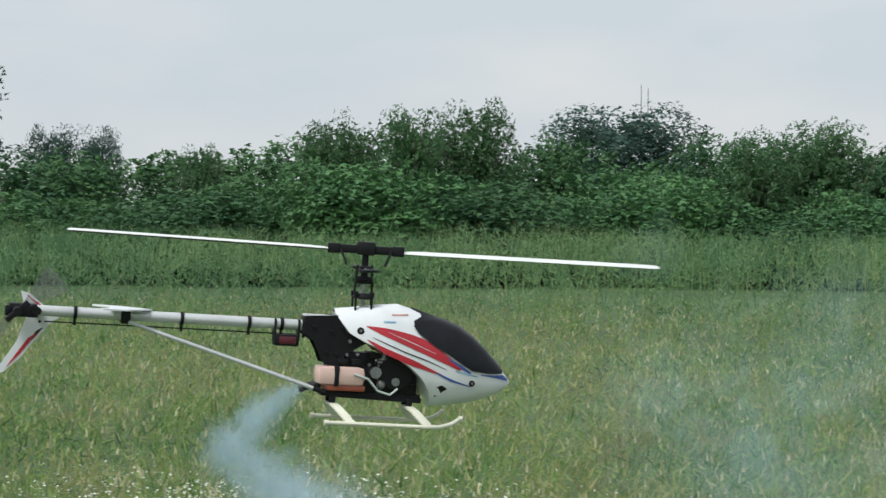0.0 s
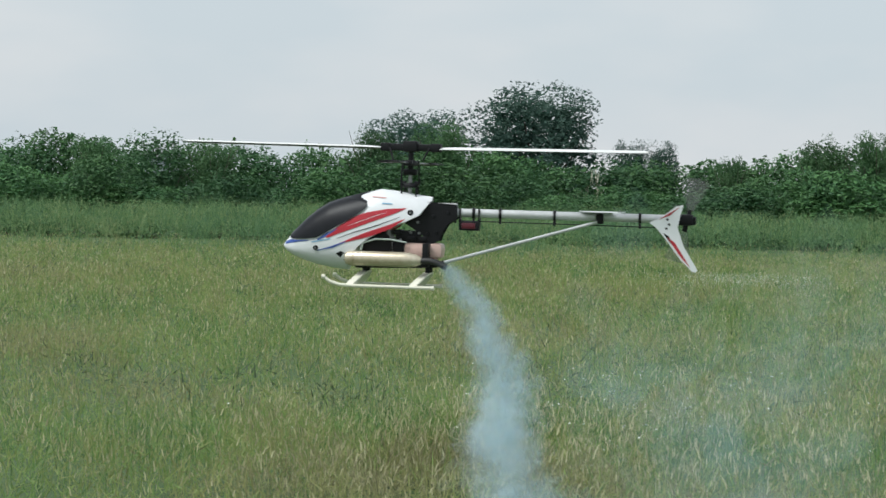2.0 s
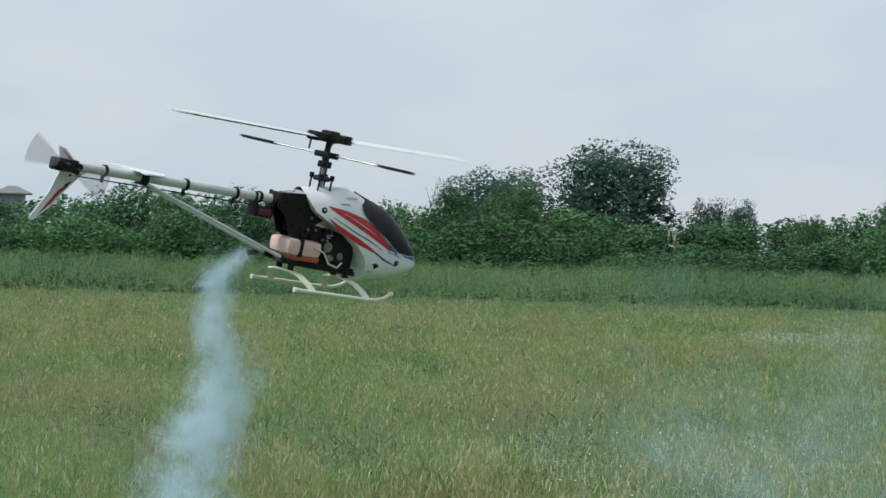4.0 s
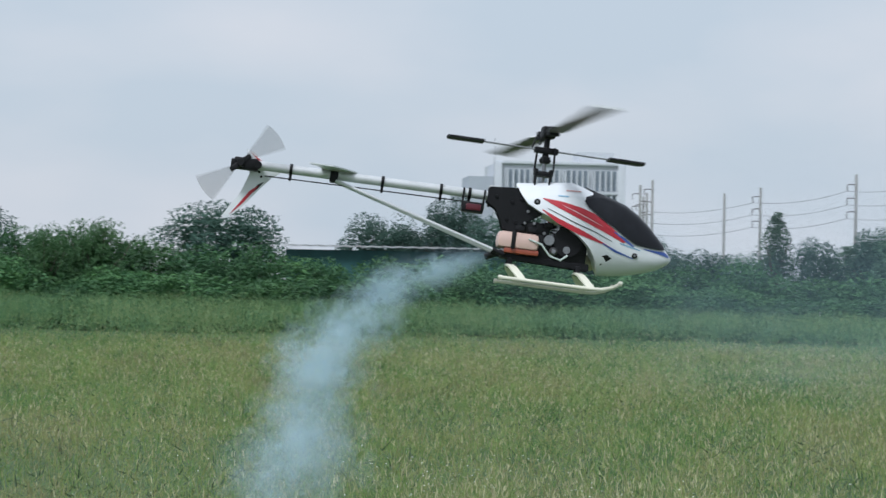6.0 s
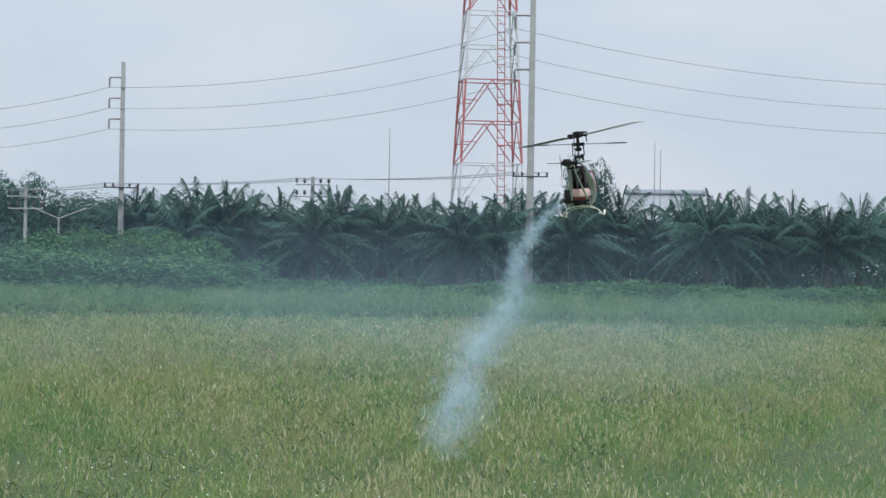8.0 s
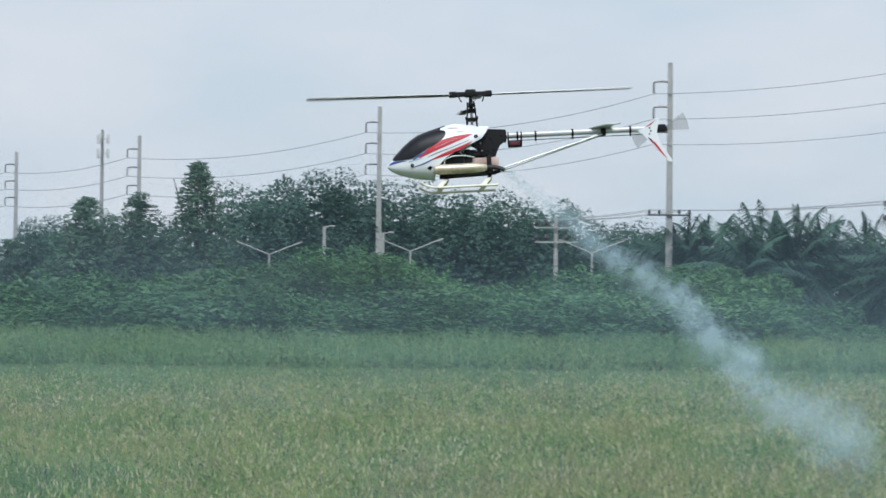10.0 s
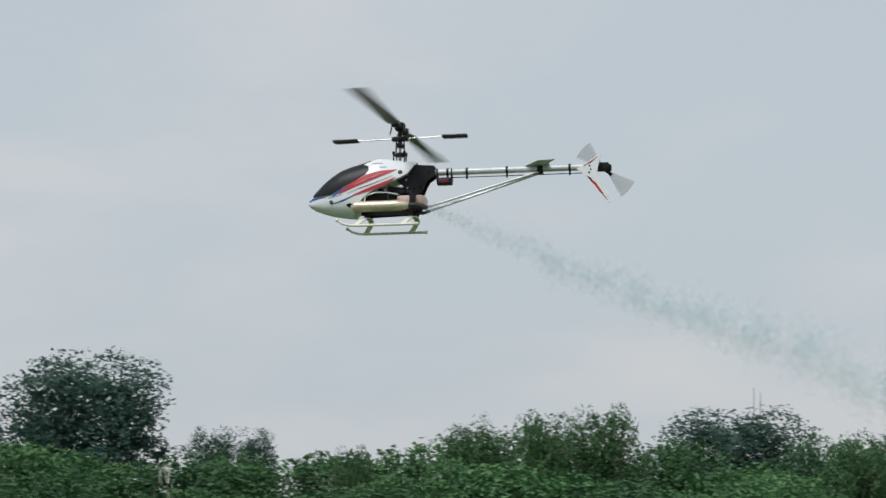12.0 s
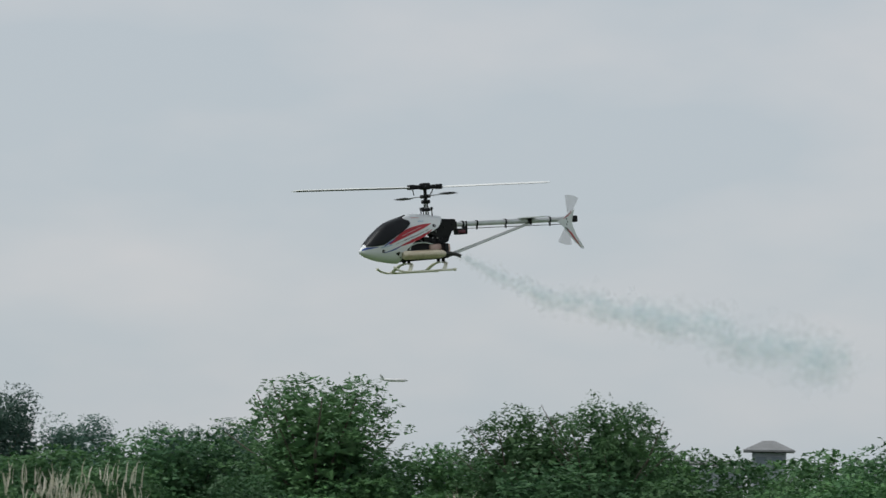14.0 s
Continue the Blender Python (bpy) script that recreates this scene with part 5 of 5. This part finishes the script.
    for s in (1, -1):
        for mt, o in ((M_RED, [(-0.752, -0.050), (-0.775, -0.066), (-0.822, -0.138), (-0.790, -0.103)]), (M_RED, [(-0.728, 0.000), (-0.758, 0.012), (-0.785, 0.036), (-0.760, 0.020)]),
                      (M_BLACK, [(-0.740, -0.038), (-0.757, -0.048), (-0.778, -0.083), (-0.756, -0.060)])):
            part("flash", plate(bmesh.new(), o, 0.0006, Matrix.Translation((0, 0.030 + s * (0.0022 if mt is M_RED else 0.0018), 0)) @ SIDE), mt, fin, "red flash" if mt is M_RED else "dark flash", smooth=False)
        for x, z in ((-0.752, 0.0), (-0.757, -0.014), (-0.750, -0.026)):
            part("bolt_head", tube(bmesh.new(), [(x, 0.030 + s * 0.001, z), (x, 0.030 + s * 0.003, z)], 0.0035, 8), M_BLACK, fin)
    bm = bmesh.new()
    box(bm, (-0.792, -0.004, 0.0), (0.066, 0.036, 0.032), 0.006)
    box(bm, (-0.826, -0.012, -0.002), (0.014, 0.026, 0.024), 0.004)
    tube(bm, [(-0.760, 0.026, 0.0), (-0.760, -0.026, 0.0)], 0.010, 10)
    part("tail_gearbox", bm, M_BLACK, heli)
    part("pitch_slider", tube(bmesh.new(), [(-0.806, 0, -0.002), (-0.806, -0.052, -0.002)], [0.010, 0.006], 12), M_BLACK, heli)
    # landing gear
    for s in (1, -1):
        bm = bmesh.new()
        tube(bm, [(-0.085, s * 0.098, -0.218), (0.15, s * 0.098, -0.218), (0.185, s * 0.098, -0.216), (0.212, s * 0.098, -0.208), (0.232, s * 0.098, -0.195)], 0.0052, 10)
        part("skid", bm, M_CREAM, heli, "cream nylon landing skid")
        for x in (-0.085, 0.233):
            z = -0.218 if x < 0 else -0.1945
            part("skid_cap", tube(bmesh.new(), [(x - 0.006, s * 0.098, z), (x + 0.004, s * 0.098, z)], 0.0068, 10), M_CREAM, heli)
    for x in (-0.062, 0.122):
        bm = bmesh.new()
        arch = [(-0.098, -0.216), (-0.088, -0.200), (-0.066, -0.182), (-0.035, -0.176), (0, -0.175), (0.035, -0.176), (0.066, -0.182), (0.088, -0.200), (0.098, -0.216)]
        top = [[bm.verts.new((x + dx * 0.85 + 0.9 * (-0.175 - z), y, z + dz)) for y, z in arch] for dx, dz in ((-0.012, 0), (0.012, 0), (0.012, -0.005), (-0.012, -0.005))]
        for a, b in zip(top, top[1:] + top[:1]):
            for k in range(len(arch) - 1):
                bm.faces.new((a[k], a[k + 1], b[k + 1], b[k]))
        part("skid_arch", bm, M_CREAM, heli, "cream nylon skid arch")
        for s in (1, -1):
            part("skid_post", box(bmesh.new(), (x, s * 0.026, -0.170), (0.014, 0.012, 0.024), 0.002), M_BLACK, heli)
    # mast and swashplate
    part("mast", tube(bmesh.new(), [(0, 0, -0.02), (0, 0, 0.185)], 0.0055, 12), M_STEEL, heli, "steel main shaft")
    bm = bmesh.new()
    tube(bm, [(0, 0, 0.070), (0, 0, 0.076), (0, 0, 0.084)], [0.020, 0.026, 0.018], 18)
    tube(bm, [(0, 0, 0.108), (0, 0, 0.116)], [0.014, 0.017], 14)
    part("swashplate", bm, M_BLACK, heli)
    for a in (0.6, 2.4, 3.9, 5.4):
        bm = bmesh.new()
        x, y = 0.028 * math.cos(a), 0.028 * math.sin(a)
        tube(bm, [(x, y, 0.040), (x, y, 0.080)], 0.0028, 6)
        box(bm, (x, y, 0.082), (0.010, 0.010, 0.014), 0.002)
        part("push_rod", bm, M_BLACK, heli)

    # main rotor: turns about the mast
    rotor = new("main_rotor", mesh_of("rotor_hub", tube(box(box(box(bmesh.new(), (0, 0, 0.190), (0.044, 0.036, 0.032), 0.006), (0, 0, 0.141), (0.026, 0.064, 0.016), 0.003), (0, 0, 0.115), (0.040, 0.022, 0.018), 0.004), [(0, 0, 0.120), (0, 0, 0.20)], [0.009, 0.007], 12), M_BLACK))
    rotor.parent = heli
    tagged(rotor, "black rotor head with two pale blades")
    for s in (1, -1):
        bm = bmesh.new()
        box(bm, (s * 0.046, 0, 0.187), (0.064, 0.022, 0.020), 0.004)
        box(bm, (s * 0.076, 0, 0.187), (0.030, 0.030, 0.024), 0.004)
        part("blade_grip", bm, M_BLACK, rotor)
        bm = bmesh.new()
        cone, pitch = radians(0.4), radians(3.5) * s
        prof = [(-0.026, 0.0), (-0.012, 0.0050), (0.006, 0.0064), (0.022, 0.0034), (0.027, 0.0), (0.022, -0.0020), (0.006, -0.0026), (-0.012, -0.0022)]
        rings = []
        for x, k in ((0.082, 0.45), (0.10, 0.8), (0.135, 1.0), (0.40, 1.0), (0.66, 1.0), (0.692, 0.92), (0.700, 0.72)):
            ring = []
            for y, z in prof:
                yy, zz = y * k * s, z * k
                ring.append(bm.verts.new((s * x, yy * math.cos(pitch) - zz * math.sin(pitch), 0.183 + x * math.sin(cone) + yy * math.sin(pitch) + zz)))
            rings.append(ring)
        for a, b in zip(rings, rings[1:]):
            for k in range(8):
                bm.faces.new((a[k], a[(k + 1) % 8], b[(k + 1) % 8], b[k]))
        bm.faces.new(rings[0])
        bm.faces.new(rings[-1])
        bm.normal_update()
        blade = part("rotor_blade", bm, M_BLADE, rotor, "long pale rotor blade with shade painted on its underside")
        # lower faces take the dark colour that stands for their shade
        blade.data.materials.append(M_UNDERSHADE)
        for f in blade.data.polygons:
            f.material_index = 1 if f.normal.z < -0.2 else 0
        bm = bmesh.new()
        tube(bm, [(s * 0.06, 0.018, 0.186), (s * 0.045, 0.03, 0.15)], 0.0028, 6)
        part("mixing_arm", bm, M_BLACK, rotor)
        part("link_rod", tube(bmesh.new(), [(s * 0.018, s * 0.02, 0.150), (s * 0.022, s * 0.022, 0.085)], 0.0030, 6), M_BLACK, rotor)
        bm = bmesh.new()
        pad = [(-0.020, 0.172), (0.020, 0.172), (0.022, 0.262), (0.012, 0.272), (-0.018, 0.272)]
        bm = plate(bm, [(x, s * y) for x, y in pad], 0.006, Matrix.Translation((0, 0, 0.142)) @ Matrix.Rotation(radians(5), 4, "Y"))
        part("paddle", bm, M_BLACK, rotor, "black flybar paddle", smooth=False)
    part("flybar", tube(bmesh.new(), [(0, -0.20, 0.142), (0, 0.20, 0.142)], 0.0024, 8), M_STEEL, rotor, "thin steel flybar")
    # tail rotor: turns about its own axle on the right of the boom
    tail = new("tail_rotor", mesh_of("tail_hub", tube(bmesh.new(), [(0, 0.010, 0), (0, -0.012, 0)], [0.011, 0.009], 12), M_BLACK))
    tail.parent = heli
    tagged(tail, "two-bladed tail rotor with grey blades")
    for s in (1, -1):
        bm = box(bmesh.new(), (0, -0.002, s * 0.020), (0.014, 0.012, 0.026), 0.003)
        part("blade_grip", bm, M_BLACK, tail)
        arc = [radians(-18 + 3.6 * k) for k in range(11)]
        fan = [(0.124 * math.sin(q), s * 0.124 * math.cos(q)) for q in arc] + [(0.030 * math.sin(q), s * 0.030 * math.cos(q)) for q in arc[::-1]]
        bm = plate(bmesh.new(), fan, 0.0028, Matrix.Translation((0, -0.002, 0)) @ SIDE)
        part("rotor_blade", bm, M_SPIN, tail, "short grey tail blade smeared by its spin", smooth=False)
    return heli, rotor, tail


HELI, ROTOR, TAIL = build_helicopter()


# ---------------------------------------------------------------- exhaust smoke
# seconds, then four places along the trail: sideways and up from the hose's end
TRAIL_A = [
    (0, -0.11, -0.07, -0.18, -0.14, -0.10, -0.21, -0.01, -0.26), (0.5, 0.08, -0.04, 0.14, -0.11, 0.13, -0.19, 0.13, -0.26), (1, 0.05, -0.07, 0.09, -0.14, 0.10, -0.21, 0.10, -0.28),
    (1.5, 0.06, -0.08, 0.11, -0.18, 0.13, -0.32, 0.17, -0.46), (2, 0.08, -0.09, 0.14, -0.24, 0.17, -0.43, 0.23, -0.68), (2.5, 0.08, -0.12, 0.14, -0.27, 0.19, -0.44, 0.22, -0.65),
    (3, 0.03, -0.15, 0.09, -0.30, 0.19, -0.45, 0.27, -0.61), (3.2, -0.02, -0.13, 0.01, -0.28, 0.06, -0.45, 0.08, -0.63), (5.3, -0.13, -0.04, -0.15, -0.18, -0.22, -0.34, -0.31, -0.62)]
TRAIL_B = [
    (5.5, -0.16, -0.04, -0.26, -0.17, -0.38, -0.35, -0.45, -0.60), (6, -0.21, -0.06, -0.34, -0.18, -0.46, -0.38, -0.58, -0.65), (6.5, -0.27, -0.08, -0.49, -0.28, -0.71, -0.47, -1.00, -0.76),
    (7, -0.32, -0.15, -0.52, -0.37, -0.86, -0.63, -1.32, -0.99), (9.3, 0.26, -0.26, 0.45, -0.64, 0.67, -0.98, 0.98, -1.39), (9.5, 0.36, -0.28, 0.59, -0.59, 0.84, -0.90, 1.07, -1.47),
    (10, 0.42, -0.33, 0.73, -0.55, 1.02, -0.86, 1.54, -1.17), (10.5, 0.32, -0.17, 0.60, -0.36, 0.86, -0.53, 1.35, -0.88)]
TRAIL_C = [
    (11, 0.17, -0.08, 0.42, -0.19, 0.9, -0.4, 1.82, -0.78), (11.5, 0.18, -0.08, 0.43, -0.21, 0.9, -0.39, 1.88, -0.76), (12, 0.23, -0.09, 0.53, -0.22, 1.06, -0.41, 2.17, -0.83),
    (12.5, 0.22, -0.11, 0.49, -0.23, 1.03, -0.46, 2.24, -0.87), (13, 0.22, -0.14, 0.48, -0.36, 1.01, -0.63, 2.24, -1.12), (13.5, 0.19, -0.11, 0.42, -0.26, 0.81, -0.36, 1.89, -0.59),
    (14, 0.2, -0.1, 0.4, -0.19, 0.83, -0.26, 1.79, -0.48)]
TRAIL = TRAIL_A + TRAIL_B + TRAIL_C
PUFFS = 62


def puff_mesh(seed, radius, flakes, mat):
    """A soft ball of thin smoke flakes, thick in the middle and loose at the rim."""
    rng = np.random.default_rng(seed)
    bm = bmesh.new()
    for _ in range(flakes):
        c = Vector(rng.normal(0, radius * 0.42, 3))
        q = Euler(rng.uniform(0, 6.28, 3)).to_matrix()
        s = radius * rng.uniform(0.14, 0.40)
        bm.faces.new([bm.verts.new(c + q @ Vector((s * math.cos(a) * rng.uniform(0.7, 1.2), s * math.sin(a) * rng.uniform(0.7, 1.2), 0))) for a in [k * 1.0472 for k in range(6)]])
    me = bpy.data.meshes.new("smoke_puff")
    bm.to_mesh(me)
    bm.free()
    me.materials.append(mat)
    return me


def build_smoke():
    puffs = []
    for k in range(PUFFS):
        u = ((k + 0.5) / PUFFS) ** 1.25
        ob = new("smoke_puff", puff_mesh(300 + k, 0.022 + 0.120 * u ** 0.75, int(110 - 30 * u), M_SMOKE))
        tagged(ob, "soft drifting puff of thin blue exhaust smoke", "smoke", "exhaust trail", "stuff")
        puffs.append((ob, u))
    return puffs


SMOKE = build_smoke()
VEIL = []
for k, (side, ahead, z, rad_) in enumerate(((0.75, 8.2, 0.95, 0.42), (1.15, 8.6, 0.8, 0.5), (1.5, 8.4, 1.1, 0.5), (1.25, 8.0, 0.5, 0.45), (0.8, 7.8, 0.45, 0.36))):
    ob = new("smoke_veil", puff_mesh(900 + k, rad_, 90, M_VEIL))
    tagged(ob, "faint veil of old blue smoke hanging over the grass", "smoke", "smoke veil", "stuff")
    VEIL.append((ob, side, ahead, z))
HAZE = []
for k in range(15):
    ob = new("smoke_veil", puff_mesh(950 + k, 1.0, 170, M_HAZE))
    ob.scale = (5.0, 5.0, 1.8) if k % 2 else (8.0, 8.0, 2.6)
    tagged(ob, "thin blue haze of old smoke drifting over the field", "smoke", "smoke veil", "stuff")
    if k < 12:
        HAZE.append((ob, 9 + k * 3.2, 21 if k % 2 else 38, 0.7 if k % 2 else 1.5))
    else:
        ob.scale = (3.6, 3.6, 1.3)
        HAZE.append((ob, 31 + (k - 12) * 6, 14.5, 0.6))


def build_airliner():
    ob = thing("airliner", "tiny white airliner far off in the sky", "aeroplane")
    part("fuselage", tube(bmesh.new(), [(-16, 0, 0.6), (-11, 0, 0.2), (-5, 0, 0), (10, 0, 0), (14, 0, -0.1), (16, 0, -0.4)], [0.4, 1.4, 1.9, 1.9, 1.4, 0.3], 14), M_TOWER_WHITE, ob)
    for s in (1, -1):
        part("wing", plate(bmesh.new(), [(4, s * 1.5), (-2, s * 1.5), (-6, s * 15), (-4, s * 15)], 0.4, Matrix.Translation((0, 0, -0.6))), M_TOWER_WHITE, ob, smooth=False)
    part("fin", plate(bmesh.new(), [(-11, 1), (-15, 1), (-17, 6.5), (-15, 6.5)], 0.4, SIDE), M_TOWER_WHITE, ob, smooth=False)
    return ob


AIRLINER = build_airliner()


# ---------------------------------------------------------------- what moves
# turn of the rotor's blades from the nose, in degrees
BLADES = [(0, 172), (0.5, 40), (1, 176), (1.5, 166), (2, 172), (2.5, 31), (3, 86), (3.5, 60), (4, 20), (4.5, 120), (5, 70), (5.5, 104), (6, 97), (6.5, 98), (7, 82), (7.5, 100), (8, 30), (8.5, 150), (9, 80), (9.5, 40),
          (10, 5), (10.5, 173), (11, 159), (11.5, 97), (12, 87), (12.5, 92), (13, 124), (13.5, 150), (14, 3)]


def spin_rows():
    rows, total = [], BLADES[0][1]
    for (t0, a0), (t1, a1) in zip(BLADES, BLADES[1:]):
        gap = (a1 - a0) % 180
        gap += 180 * round((1185 - gap) / 180)
        for k in range(15):
            rows.append((t0 + k / 30, pose(0, 0, 0, 0, 0, total + gap * k / 15)))
        total += gap
    rows.append((14.0, pose(0, 0, 0, 0, 0, total)))
    return rows


def trail_line(line, z):
    """The trail's middle line by its share of length, drawn out to a metre or down to the grass."""
    pts = [(0.0, 0.0)] + [(line[2 * i], line[2 * i + 1]) for i in range(4)]
    size = [0.0]
    for a, b in zip(pts, pts[1:]):
        size.append(size[-1] + math.dist(a, b))
    if size[-1] < 0.9:
        d = Vector(pts[4]) - Vector(pts[2])
        more = min(0.9 - size[-1], (pts[4][1] + z - 0.15) * d.length / max(-d.y, 0.02))
        if more > 0.02:
            q = Vector(pts[4]) + d.normalized() * more
            pts.append((q.x, q.y))
            size.append(size[-1] + more)
    return [(k / size[-1], *q) for k, q in zip(size, pts)]


def motions():
    walk(HELI, [(t, helicopter_at(t)) for t in TENTHS])
    walk(ROTOR, spin_rows())
    walk(TAIL, [(k / 30, pose(-0.806, -0.045, -0.002, 0, 47 + 83 * k, 0)) for k in range(421)])
    rng = np.random.default_rng(5)
    nozzle = Vector((-0.125, 0.095, -0.158))
    for ob, u in SMOKE:
        wob, spin = rng.normal(0, 1, 3), rng.uniform(-40, 40)
        rows = []
        for t in TENTHS:
            az = glide(SHOT, t, (4,))[0]
            p = helicopter_at(t) @ nozzle
            line = glide(TRAIL, t)
            s, up = lerp_rows(trail_line(line, p.z), u)
            w = 0.045 * u + 0.004
            side = bearing(az + 90, s + w * (wob[0] + 0.6 * math.sin(2.2 * t + 9 * u)))
            rows.append((t, Matrix.Translation(p + side + Vector((0, 0, up + w * 0.6 * wob[1]))) @ pose(0, 0, 0, spin * t * 0.5, spin * t * 0.3, spin * t)))
        walk(ob, rows)
    for ob, side, ahead, z in VEIL:
        rows = []
        for t in TENTHS:
            az, _, _, reach = glide(SHOT, min(t, 3.2), (4,))[:4]
            p = bearing(az, reach + ahead) + bearing(az + 90, side - 0.05 * t)
            rows.append((t, Matrix.Translation((p.x, p.y, z)) @ pose(0, 0, 0, 2 * t, t, 3 * t)))
        walk(ob, rows)
    for ob, az, r, z in HAZE:
        walk(ob, [(0, Matrix.Translation(bearing(az, r, z))), (14, Matrix.Translation(bearing(az - 1.5, r + 0.4, z)))])
    a0, a1 = bearing(-82.8, 3000, 3000 * math.tan(radians(2.8))), bearing(-48.9, 3000, 3000 * math.tan(radians(2.8)))
    walk(AIRLINER, [(0, Matrix.Translation(a0) @ pose(0, 0, 0, 0, 0, 58)), (14, Matrix.Translation(a1) @ pose(0, 0, 0, 0, 0, 48))])


motions()
